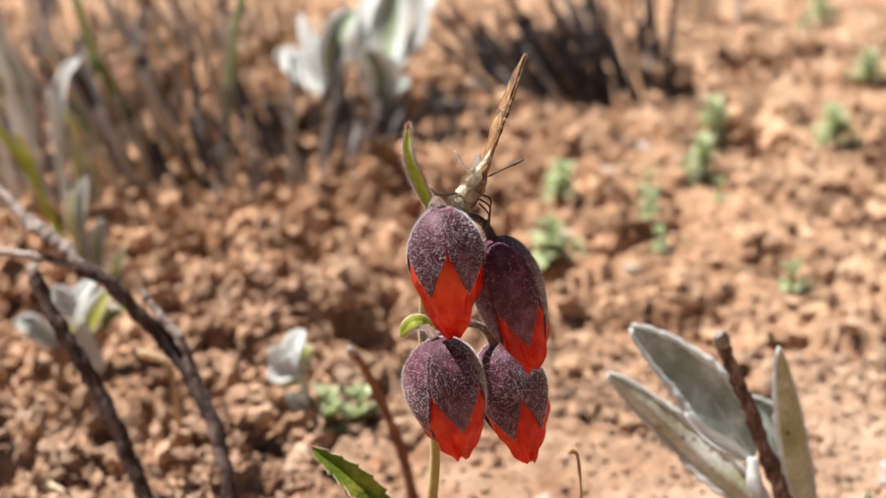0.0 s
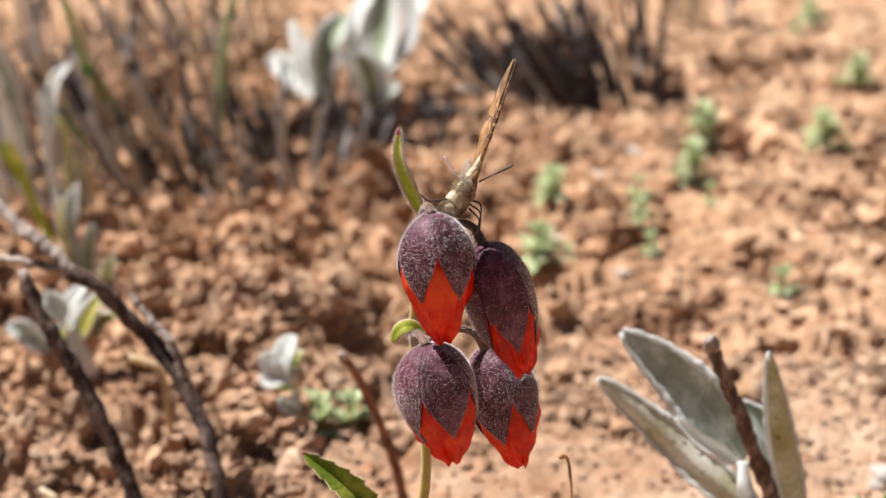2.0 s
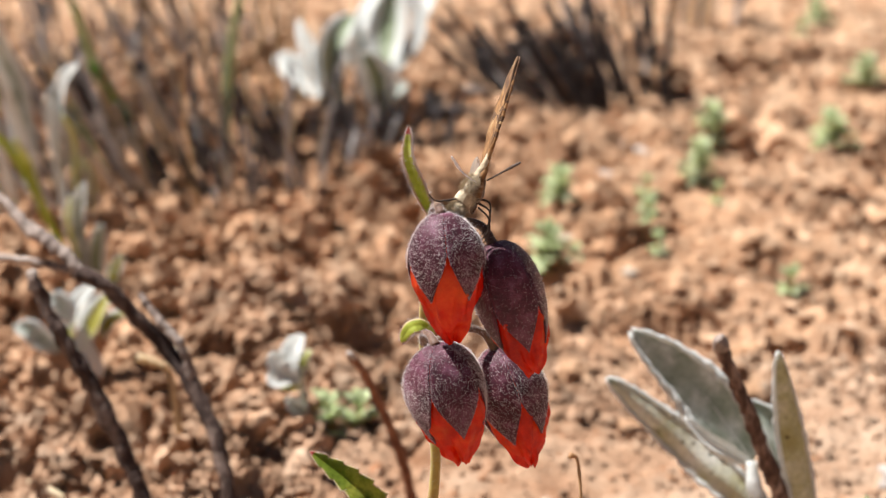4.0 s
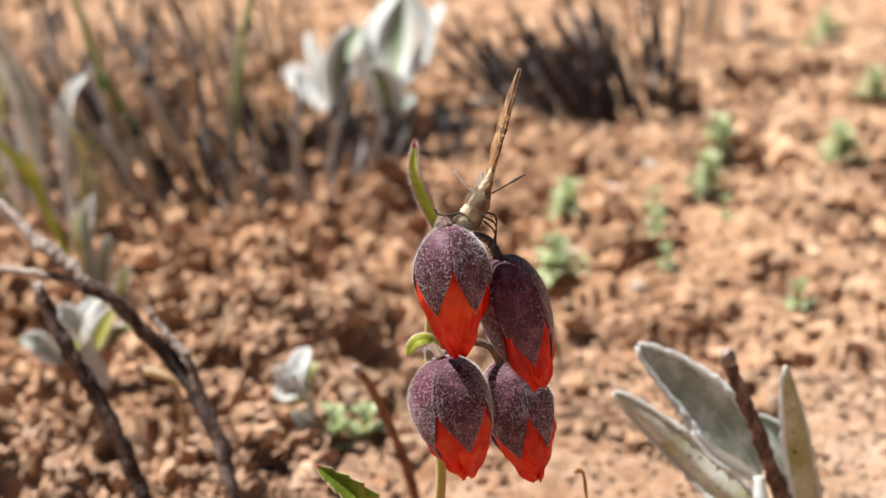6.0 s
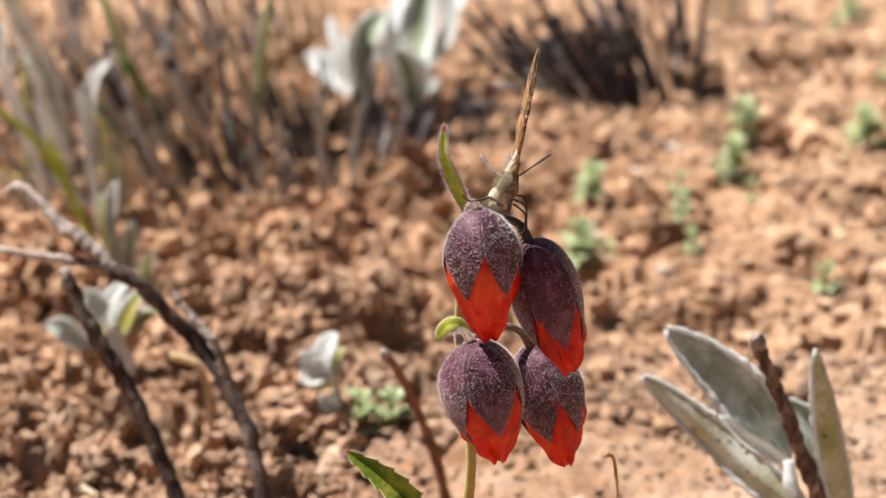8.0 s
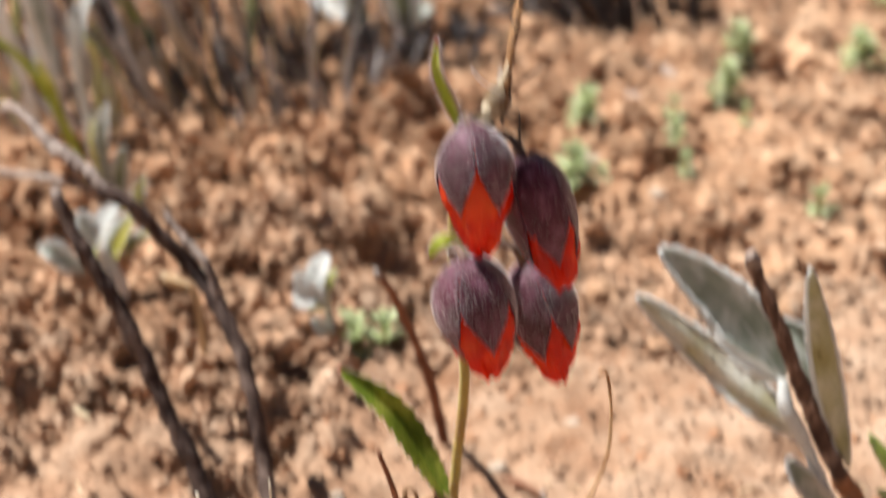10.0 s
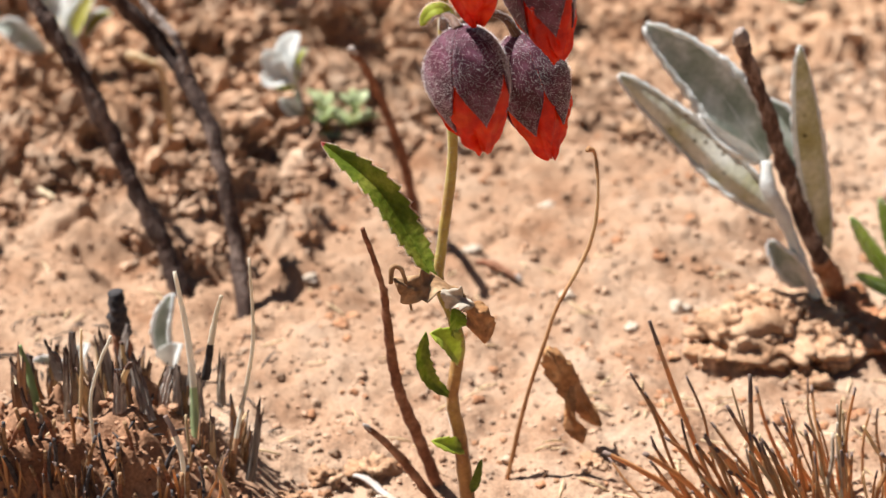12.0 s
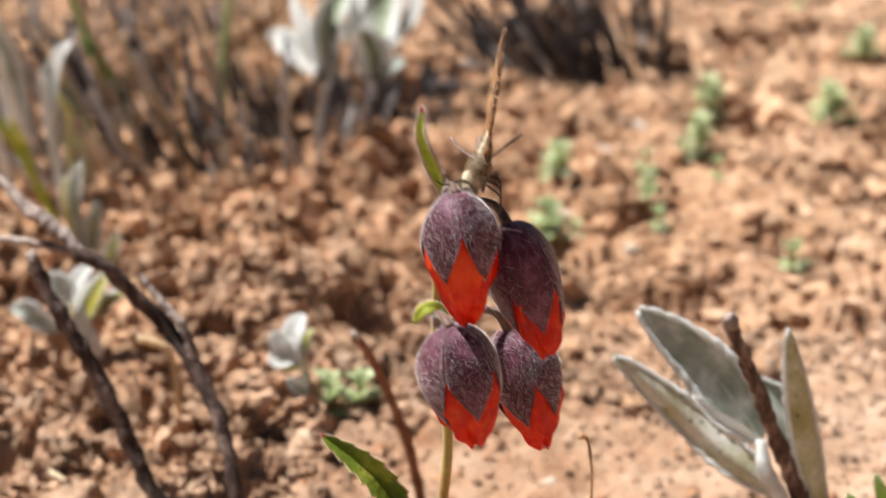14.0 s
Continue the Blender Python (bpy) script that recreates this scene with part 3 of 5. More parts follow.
#: seedlings: x, y, height and width in mm
SEEDLINGS = ((24.4, 202.7, 7.4, 7.6), (21.2, 180.2, 7.3, 8.8), (25.8, 178.3, 4.1, 4.4), (62.4, 252.9, 11.4, 7.8), (55.9, 226.2, 11.8, 7.4), (58.5, 214.7, 5.4, 3.9),
             (43.5, 218.5, 5.1, 4.8), (41.4, 190.0, 8.0, 5.4), (42.0, 178.3, 4.7, 4.0), (89.0, 248.4, 9.5, 8.6), (106.5, 301.2, 6.2, 8.5), (105.7, 364.4, 7.3, 7.2),
             (97.7, 345.1, 4.3, 4.7), (65.3, 163.0, 5.2, 5.6), (-28.7, 104.0, 4.6, 5.0), (-17.3, 99.5, 8.0, 6.4), (-13.6, 101.5, 8.2, 6.8), (-20.6, 100.5, 5.0, 4.4), (118, 262, 6.0, 5.0))


def rubble(x, y):
    """How thickly broken clods lie over the ground, 0 to 1."""
    m = step(smooth_noise(x / 17, y / 17, 81) + 0.6 * smooth_noise(x / 6, y / 6, 82) + 0.30 * step(-x, -12, 12) - 0.10, -0.12, 0.22)
    return m * step(y + 10 * smooth_noise(x / 9, y / 9, 83) - 34 * step(x, -10, 10) + 38 * step(-x, 12, 30), 88, 108) * (1 - step(y, 260, 330)) * (1 - 0.70 * step(x, -2, 22))


def scatter_clods():
    """Broken clods piled over the rough ground with gaps and hollows under them, joined into one mesh."""
    rng = np.random.RandomState(9)
    shapes = []
    for k in range(16):
        bm = bmesh.new()
        lump(bm, (0, 0, 0), 1.0, 0.85, 1.15, seed=k + 31, sub=3 if k < 8 else 2)
        bm.verts.index_update()
        shapes.append((np.array([v.co[:] for v in bm.verts]), np.array([[v.index for v in f.verts] for f in bm.faces])))
        bm.free()
    N = 16500
    y = 46 + 262 * rng.rand(N) ** 1.15
    x = (rng.rand(N) * 2 - 1) * (0.235 * (y + 185) + 8)
    thick = rubble(x, y)
    for cx, cy, r in [(q[0], q[1] - 2, 0.7 * q[3]) for q in SEEDLINGS] + [(-20, 97, 5), (-60, 124, 6), (-65, 165, 5), (-26, 44, 3), (-34, 48, 3)] + [(cx, cy - 4, 0.8 * r) for cx, cy, r, a in RELIEF if a < -7]:
        thick = thick * step(np.hypot(x - cx, y - cy), 0.7 * r, 1.1 * r)
    ok = rng.rand(N) < thick
    x, y = x[ok], y[ok]
    size = np.minimum(0.7 + 0.75 * rng.exponential(1.0, len(x)), 3.4) * (0.6 + 0.4 * step(y, 60, 105))
    z = height(x, y) + size * (0.25 + 0.75 * rng.rand(len(x)))
    V0, F0, off = [], [], 0
    for i in range(len(x)):
        v, f = shapes[rng.randint(8) + (8 if size[i] < 1.3 else 0)]
        turn = np.array(Euler((rng.rand() * 6.28, rng.rand() * 6.28, rng.rand() * 6.28)).to_matrix())
        V0.append((v * (1, 1, rng.uniform(0.6, 1.0))) @ turn.T * size[i] + (x[i], y[i], z[i]))
        F0.append(f + off)
        off += len(v)
    me = bpy.data.meshes.new("soil_rubble")
    me.from_pydata((np.concatenate(V0) * MM).tolist(), [], np.concatenate(F0).tolist())
    me.materials.append(CRUMB)
    tagged(new("soil_rubble", me), "piled broken clods of orange-brown earth", "earth clods", kind="stuff")


scatter_crumbs()
scatter_clods()


# ---- the flowering plant ----
def bud_shape(v):
    return max(0.0, math.sin(math.pi * min(1.0, max(0.0, v)) ** 0.72)) ** 0.68


def build_bud(plant, top, tip, width, turn, seed, notch=0.36, point=0.72, down=1500):
    """A nodding bud: five dark downy sepals over folded orange-red petals. turn: degrees by which a notch lies off the front."""
    top, tip = Vector(top), Vector(tip)
    axis = tip - top
    L = axis.length
    a = axis.normalized()
    front = Vector((0, -1, -0.35))
    f = (front - a * front.dot(a)).normalized()
    s = a.cross(f)
    if s.x < 0:
        s = -s
    R = width / 2
    rng = random.Random(seed)

    def spot(phi, v, k):
        r = R * bud_shape(v) * k
        return top + axis * v + (f * math.cos(phi) + s * math.sin(phi)) * r

    # petals: one twisted, pleated cone that closes to a blunt tip
    bm = bmesh.new()
    n, m = 30, 100
    rings = []
    for i in range(n):
        v = 0.10 + 0.90 * i / (n - 1)
        ring = []
        for j in range(m):
            phi = 2 * math.pi * j / m
            q = phi + 0.9 * (v - 0.4)
            lap = (5 * (q - radians(turn + 20)) / 6.28318) % 1.0     # each petal overlaps the next
            pleat = 0.19 * min(1, max(0, (v - 0.3) / 0.25)) * (lap - 0.5) * (1 - math.exp(-12 * lap)) + 0.02 * math.cos(5 * q + 1.3) + 0.022 * math.cos(11 * q + seed + 3 * v) * v
            shape = max(bud_shape(v * 0.97), 0.0) * 0.90
            r = R * shape * (1 + pleat * (0.6 + v - 0.9 * max(0, v - 0.75))) + R * (0.22 * noise.noise(Vector((math.cos(phi) * 2.4, math.sin(phi) * 3, v * 6 + seed))) + 0.05 * noise.noise(Vector((math.cos(phi) * 8, math.sin(phi) * 8, v * 11 + seed)))) * v
            vv = v + (0.016 * math.cos(3 * q + 1.0 + seed) + 0.04 * noise.noise(Vector((math.cos(phi) * 2.4, math.sin(phi) * 2.4, seed)))) * max(0, v - 0.7) / 0.3
            ring.append(bm.verts.new(top + axis * (0.965 * vv) + (f * math.cos(phi) + s * math.sin(phi)) * r))
        rings.append(ring)
    for i in range(n - 1):
        for j in range(m):
            bm.faces.new((rings[i][j], rings[i][(j + 1) % m], rings[i + 1][(j + 1) % m], rings[i + 1][j]))
    bm.faces.new(rings[0])
    c = bm.verts.new(top + axis * 0.955)
    for j in range(m):
        bm.faces.new((rings[-1][j], rings[-1][(j + 1) % m], c))
    bud = part("flower_bud", bm, PETAL, plant, "folded orange-red petals under dark downy sepals")
    # sepals
    roots = []
    for k in range(5):
        mid = radians(turn) + radians(36 + 72 * k)
        n, m = 20, 16
        vt = point + rng.uniform(-0.02, 0.02)

        def surf(x, t, out):
            ve = notch + (vt - notch) * (1 - abs(x)) ** 0.74
            v = 0.0004 + t * (ve - 0.0004)
            phi = mid + x * radians(35.6)
            k2 = 1.055 - 0.135 * (1 - x * x) + out / R
            k2 += 0.012 * math.sin(x * 14) * (1 - t)
            return spot(phi, v, k2)

        bm = bmesh.new()
        up = [[bm.verts.new(surf(2 * j / m - 1, i / (n - 1), 0.12 * (1 - (2 * j / m - 1) ** 4))) for j in range(m + 1)] for i in range(n)]
        dn = [[bm.verts.new(surf(2 * j / m - 1, i / (n - 1), -0.13)) for j in range(m + 1)] for i in range(n)]
        for i in range(n - 1):
            for j in range(m):
                bm.faces.new((up[i][j], up[i][j + 1], up[i + 1][j + 1], up[i + 1][j]))
                bm.faces.new((dn[i][j + 1], dn[i][j], dn[i + 1][j], dn[i + 1][j + 1]))
            bm.faces.new((up[i][0], up[i + 1][0], dn[i + 1][0], dn[i][0]))
            bm.faces.new((up[i + 1][m], up[i][m], dn[i][m], dn[i + 1][m]))
        for j in range(m):
            bm.faces.new((up[n - 1][j], up[n - 1][j + 1], dn[n - 1][j + 1], dn[n - 1][j]))
        part("sepal", bm, SEPAL, bud, "dark purple downy sepal")
        for _ in range(down):
            x, t = rng.uniform(-1, 1), rng.random() ** 0.75
            p = surf(x, t, 0.08)
            ctr = top + axis * ((p - top).dot(axis) / (L * L))
            nrm = (p - ctr).normalized() - a * (0.45 if t < 0.25 else 0.05)
            roots.append((p, nrm.normalized()))
    spikes("hairs", roots, 0.32, 0.009, bud, HAIR, seed, wild=0.28, label="fine white hairs on the sepals")
    strong = [(p + nrm * 0.05, nrm) for p, nrm in roots if rng.random() < 0.3]
    spikes("glistening_hairs", strong, 0.13, 0.028, bud, HAIR_WHITE, seed + 50, wild=0.3, label="short glistening white hairs")
    return bud


def build_flower():
    base = (2.0, 1.0, -0.6)
    plant = thing("flowering_plant", base, "small plant with four nodding dark purple buds and orange-red petals", "flowering plant")
    line = [(2.0, 1.0, -2.0), (0.6, 0.2, 9.9), (-0.4, 0.0, 15.6), (0.2, 0.3, 21.9), (-0.7, 1.0, 25.4), (-2.0, 2.0, 28.6), (-1.6, 2.0, 34.2),
            (-0.8, 2.0, 44.0), (-2.0, 2.2, 56.9), (-1.2, 1.2, 69.9)]
    bm = tube(bmesh.new(), line, [0.85, 0.75, 0.68, 0.62, 0.58, 0.55, 0.5, 0.42], 70, 10, 0.16, mat=lambda u: 1 if u < 0.30 else 0)
    stem = part("stem", bm, [STEM, STEM_RED], plant, "downy green stem flushed brown")
    rng = random.Random(3)
    pts = glide(line, 900)
    roots = []
    for p in pts[60:]:
        for _ in range(6):
            d = Vector((rng.gauss(0, 1), rng.gauss(0, 1), rng.gauss(0, .2))).normalized()
            roots.append((p + d * 0.42, d))
    spikes("hairs", roots, 0.5, 0.009, stem, HAIR, 9, label="fine white hairs on the stem")
    build_bud(plant, (-0.1, -6.0, 73.3), (0.9, -6.6, 60.0), 7.4, 5, 11, notch=0.24, point=0.62)
    # fewer white hairs on this bud stand in for its shade
    build_bud(plant, (4.8, -2.8, 69.2), (9.1, -3.6, 55.2), 7.1, -20, 12, notch=0.44, point=0.77, down=500)
    build_bud(plant, (-0.7, -6.0, 59.8), (2.0, -6.6, 47.0), 8.0, -14, 13, notch=0.31)
    build_bud(plant, (5.4, 4.2, 55.2), (9.4, 3.6, 41.7), 7.5, 23, 14, notch=0.37)
    for p in ([(-1.4, 1.5, 69.0), (-1.0, -1.5, 72.0), (-0.5, -4.2, 73.3), (-0.15, -6.0, 73.0)], [(-1.4, 1.5, 68.0), (1.5, 2.0, 69.6), (3.8, -0.6, 70.0), (4.9, -2.8, 68.8)],
              [(-2.0, 2.2, 56.5), (-2.0, -1.5, 59.0), (-1.3, -4.4, 60.0), (-0.7, -6.0, 59.5)], [(-1.9, 2.0, 56.0), (1.5, 3.0, 57.6), (4.0, 4.2, 56.9), (5.4, 4.2, 54.9)]):
        bm = tube(bmesh.new(), p, [0.45, 0.4, 0.42, 0.55], 16, 8, 0.1)
        stalk = part("flower_stalk", bm, STALK, plant)
        roots = []
        for q in glide(p, 260):
            d = Vector((rng.gauss(0, 1), rng.gauss(0, 1), rng.gauss(0, .6))).normalized()
            roots += [(q + d * 0.35, d), (q - d * 0.35, -d)]
        spikes("hairs", roots, 0.4, 0.018, stalk, HAIR, 5, label="fine white hairs on the stalk")
    # upright narrow leaf above the buds
    bm = leaf(bmesh.new(), [(-0.7, 0.6, 70.0), (-2.1, 0.6, 73.4), (-3.3, 0.8, 76.6), (-3.3, 1.2, 79.6)], 1.45, (-0.5, -1, 0.3), fold=0.45, thick=0.3, n=28, m=14, edge=2, blunt=0.5, peak=0.42, tip_mat=2, wave=0.15)
    lf = part("leaf", bm, [LIME, LEAF_EDGE, RED_TIP], plant, "narrow upright green leaf with a reddish hairy edge")
    roots = []
    for sx, line in zip((-1, 1), MARGINS):
        for q in glide(line, 700):
            roots.append((q, Vector((rng.gauss(0, 1), rng.gauss(-0.4, 0.6), rng.gauss(0.2, .6))).normalized()))
    spikes("hairs", roots, 0.5, 0.014, lf, HAIR, 6, label="fine white fringe of hairs")
    bm = leaf(bmesh.new(), [(-1.0, -0.6, 58.6), (-2.2, -1.4, 59.7), (-3.3, -1.6, 59.5), (-4.1, -1.6, 58.2)], 1.5, (-0.1, -1, 0.9), fold=0.3, thick=0.6, n=18, m=10, blunt=0.4, edge=1)
    lf = part("leaf", bm, [LIME, LEAF_EDGE], plant, "small curled bract below the upper buds")
    roots = [(q, Vector((rng.gauss(-.3, 1), rng.gauss(-.5, 1), rng.gauss(0, 1))).normalized()) for line in MARGINS for q in glide(line, 300)]
    spikes("hairs", roots, 0.5, 0.012, lf, HAIR, 7, label="fine white hairs")
    # big toothed leaf, and the small ones lower down
    bm = leaf(bmesh.new(), [(-2.1, 1.2, 28.4), (-4.9, 3.9, 32.5), (-8.7, 6.0, 37.7), (-14.2, 8.0, 41.5)], 3.7, (0.25, -0.9, 0.35), fold=0.9, teeth=0.24, count=12, thick=0.3, n=97, m=22, peak=0.52, edge=1, wave=0.10, blunt=0.62, tip_mat=2)
    lf = part("leaf", bm, [LEAF, LEAF_EDGE, RED_TIP], plant, "toothed green leaf with a reddish edge, folded along its rib")
    roots = [(q, Vector((rng.gauss(0, 1), rng.gauss(-.5, 1), rng.gauss(0, 1))).normalized()) for line in MARGINS for q in glide(line, 500)]
    spikes("hairs", roots, 0.32, 0.010, lf, HAIR, 17, label="fine pale hairs along the leaf edge")
    for pts, w, face, mat in (([(-0.6, -0.3, 16.0), (-2.8, -1.0, 18.6), (-3.7, -1.2, 21.4), (-3.3, -1.0, 24.3)], 1.9, (0.3, -1, 0.3), LEAF),
                              ([(0.1, -0.4, 20.4), (-0.7, -2.0, 22.6), (-1.5, -2.8, 24.4), (-2.9, -3.2, 25.4)], 2.9, (0.5, -0.8, 0.7), LIME),
                              ([(0.0, 0.0, 24.0), (-0.2, -1.6, 25.2), (-0.3, -2.4, 26.8), (-0.6, -2.6, 28.0)], 2.2, (0.3, -1, 0.5), LEAF),
                              ([(0.8, 0.0, 9.2), (0.0, -1.6, 10.4), (-1.0, -2.6, 11.4), (-2.6, -3.0, 12.2)], 2.0, (0.2, -0.8, 0.9), LIME),
                              ([(1.9, 0.2, 3.6), (2.4, -1.0, 6.0), (2.8, -1.8, 9.2)], 1.1, (-0.3, -1, 0.3), LEAF)):
        bm = leaf(bmesh.new(), pts, w, face, fold=0.7, teeth=0.20, count=7, thick=0.28, n=43, wave=0.16)
        part("leaf", bm, [mat, LEAF_EDGE], plant, "small young green leaf")
    # withered leaf hanging on the stem
    bm = leaf(bmesh.new(), [(-6.6, -5.0, 32.6), (-4.4, -4.6, 31.4), (-2.0, -3.2, 31.0), (0.6, -4.0, 29.6)], 3.4, (0.2, -0.6, 1), fold=0.5, curl=-0.6, teeth=0.35, count=5, thick=0.3, n=34, m=10, wave=0.8, blunt=0.35)
    dead = part("withered_leaf", bm, DEAD, plant, "crumpled dry brown leaf on the stem")
    bm = leaf(bmesh.new(), [(-1.8, -4.6, 31.2), (-0.2, -5.4, 30.6), (1.4, -5.4, 29.8)], 2.4, (0.2, -1, 0.8), curl=-0.9, teeth=0.3, count=5, thick=0.3, n=40, m=14, wave=1.3, blunt=0.4)
    part("bleached_fold", bm, DEAD_PALE, dead, "bleached whitish fold")
    bm = leaf(bmesh.new(), [(0.9, -5.0, 29.8), (1.9, -5.6, 28.0), (2.6, -5.4, 25.6)], 3.0, (-0.2, -1, 0.1), fold=-0.3, curl=-0.5, teeth=0.12, count=4, thick=0.3, n=30, m=12, wave=0.4, blunt=0.35)
    part("drooping_lobe", bm, DEAD_WARM, dead, "brown papery lobe")
    bm = tube(bmesh.new(), [(-6.9, -5.0, 32.2), (-6.7, -5.1, 34.0), (-5.8, -5.0, 33.6), (-5.2, -4.9, 31.0), (-4.8, -5.2, 29.2)], [0.25, 0.3, 0.2, 0.12], 24, 6, 0.4)
    part("leaf_stalk", bm, DEAD, dead)
    return plant


flower = build_flower()


# ---- the butterfly on the top bud ----
FEET = (2.6, -3.4, 71.45)


def build_butterfly():
    """Built upright about its feet, wings shut above its back, its head towards the front."""
    b = thing("butterfly", (0, 0, 0), "small brown butterfly with shut wings, perched on the top bud", "butterfly")

    def wing(name, outline, x, lean, mats, thick, label):
        bm = bmesh.new()
        pts = glide(outline + [outline[0]], 60)[:-1]
        c = sum(pts, Vector()) / len(pts)
        loops = {}
        for side in (1, -1):
            loops[side] = []
            for sc, th in ((1.0, 0.35), (0.93, 0.9), (0.6, 1.0)):
                ring = []
                for p in pts:
                    q = c + (p - c) * sc
                    rib = 0.06 * math.sin(q.z * 2.2 + q.y * 1.3)
                    ring.append(bm.verts.new((x + side * (thick * th * 0.5) + lean * q.z + rib * th, q.y, q.z)))
                loops[side].append(ring)
            cv = bm.verts.new((x + side * thick * 0.5 + lean * c.z, c.y, c.z))
            n = len(pts)
            for r in range(2):
                for i in range(n):
                    fc = bm.faces.new((loops[side][r][i], loops[side][r][(i + 1) % n], loops[side][r + 1][(i + 1) % n], loops[side][r + 1][i]))
                    fc.material_index = 1 if r == 0 and (i // 3) % 2 else 0
            for i in range(n):
                bm.faces.new((loops[side][2][i], loops[side][2][(i + 1) % n], cv))
        n = len(pts)
        for i in range(n):
            bm.faces.new((loops[1][0][i], loops[1][0][(i + 1) % n], loops[-1][0][(i + 1) % n], loops[-1][0][i])).material_index = 1 if (i // 2) % 3 == 0 else 0
        for fc in bm.faces:     # dark flecks thicken towards the tip
            p = fc.calc_center_median()
            if p.z > 6 and noise.noise(p * 1.7) + (p.z - 12) * 0.09 > 0.05:
                fc.material_index = 1
        return part(name, bm, mats, b, label)

    fore = [Vector(p) for p in ((0, 0.2, 3.4), (0, 0.6, 8.0), (0, 1.6, 13.0), (0, 3.0, 15.9), (0, 4.6, 15.0), (0, 6.5, 11.5), (0, 7.0, 7.5), (0, 3.5, 4.2))]
    hind = [Vector(p) for p in ((0, 0.6, 3.6), (0, 3.4, 4.6), (0, 7.5, 4.0), (0, 8.5, 1.4), (0, 6.5, -0.6), (0, 3.0, -0.4), (0, 1.0, 1.2))]
    wing("forewing", fore, -0.08, -0.002, [WING, WING_EDGE], 0.15, "buff brown forewing with a dark flecked edge")
    wing("forewing", fore, 0.08, 0.002, [WING, WING_EDGE], 0.15, "buff brown forewing with a dark flecked edge")
    wing("hindwing", hind, -0.3, 0.0, [WING_GREY, WING_EDGE], 0.25, "greyish hindwing")
    wing("hindwing", hind, 0.55, 0.0, [WING_GREY, WING_EDGE], 0.25, "greyish hindwing")
    # costal rib, thick and flecked, at the front of the shut wings
    bm = tube(bmesh.new(), [(-0.1, -0.6, 2.6), (0.0, -0.1, 6.0), (0.05, 0.6, 11.0), (0.1, 2.4, 15.7)], [0.5, 0.27, 0.16, 0.13, 0.07], 60, 10, 0.8, mat=lambda u: 1 if u > 0.5 and int(u * 97) % 5 < 1 + 4 * (u - 0.4) else 0)
    part("wing_root", bm, [WING, WING_EDGE], b, "flecked brown front edge of the wings")
    body = [(0.05, 0.2, 7.4), (-0.15, 0.0, 5.4), (-0.55, -0.2, 3.2), (-1.2, -0.7, 1.6)]
    thorax = part("thorax", tube(bmesh.new(), body, [0.2, 0.42, 0.78, 0.85], 40, 12, 0.2, seed=4), FUR, b, "furry buff thorax")
    bm = bmesh.new()
    lump(bm, (-1.45, -1.0, 0.9), 0.72, 1.1, 0.3, 5, 3)
    head = part("head", bm, FUR, b, "pale furry head")
    bm = tube(bmesh.new(), [(0, 1.2, 2.2), (0.1, 4.0, 2.0), (0.1, 7.4, 1.2)], [0.9, 1.0, 0.8, 0.2], 20, 10, 0.1)
    part("abdomen", bm, WING_GREY, b, "slender brown abdomen")
    rng = random.Random(8)
    for owner, c, r, zs, cnt in ((thorax, (-0.7, -0.3, 2.9), 0.85, 2.0, 2200), (head, (-1.45, -1.0, 0.9), 0.72, 1.1, 1800)):
        roots = []
        for _ in range(cnt):
            d = Vector((rng.gauss(0, 1), rng.gauss(0, 1), rng.gauss(0, 1))).normalized()
            roots.append((Vector(c) + Vector((d.x * r, d.y * r, d.z * r * zs)) * 0.95, d + Vector((0, -0.4, -0.5))))
        spikes("fur", roots, 0.55, 0.022, owner, FUR, 4, label="short buff fur")
    for tip in (-1, 1):
        p = [(-0.3, -0.6, 3.9), (-2.1, -1.2, 4.7), (-3.6, -1.6, 6.0)] if tip < 0 else [(0.5, -0.4, 4.4), (1.7, -0.9, 5.9), (2.9, -1.2, 7.3)]
        bm = tube(bmesh.new(), p, [0.10, 0.09, 0.10, 0.16, 0.10], 26, 6, 0.1)
        part("antenna", bm, HAIR if tip < 0 else LEG, b, "thin clubbed antenna")
        for k, y in enumerate((-0.6, 0.8, 2.2)):
            p = [(0.5 * tip, y, 1.6), (1.5 * tip + 0.3, y - 0.4, 0.9 + 0.3 * k), (1.9 * tip + 0.3, y - 0.8, -0.6), (1.7 * tip, y - 1.2, -1.8)]
            part("leg", tube(bmesh.new(), p, [0.11, 0.09, 0.07, 0.05], 18, 6), LEG, b, "thin dark leg")
    p = [(-1.5, -0.6, 2.0), (-2.8, -1.2, 1.5), (-3.7, -1.4, 1.3), (-4.5, -1.4, 1.7)]
    part("feeler", tube(bmesh.new(), p, [0.12, 0.10, 0.07], 18, 6), LEG, b, "thin dark raised foreleg")
    return b


butterfly = build_butterfly()


# ---- stalks and tufts ----
def stalk_mesh(mats, bend, burnt, r=0.3, h=16.0, flat=1.0, seed=1):
    """A shared straw 16 mm high along z, its top share burnt."""
    rng = random.Random(seed)
    pts = [(0, 0, -1.5), (bend * 0.15, rng.uniform(-.4, .4), h * 0.35), (bend * 0.5, rng.uniform(-.5, .5), h * 0.7), (bend, 0, h)]
    bm = tube(bmesh.new(), pts, [r, r * 0.95, r * 0.9, r * 0.7], 16, 6, 0.3, mat=lambda u: (2 if len(mats) > 2 and u < 1 - burnt * 0.45 else 1) if u > 1 - burnt else 0, flat=flat, seed=seed)
    for v in bm.verts:
        v.co *= MM
    return finish(bm, mats, True, "stalk")


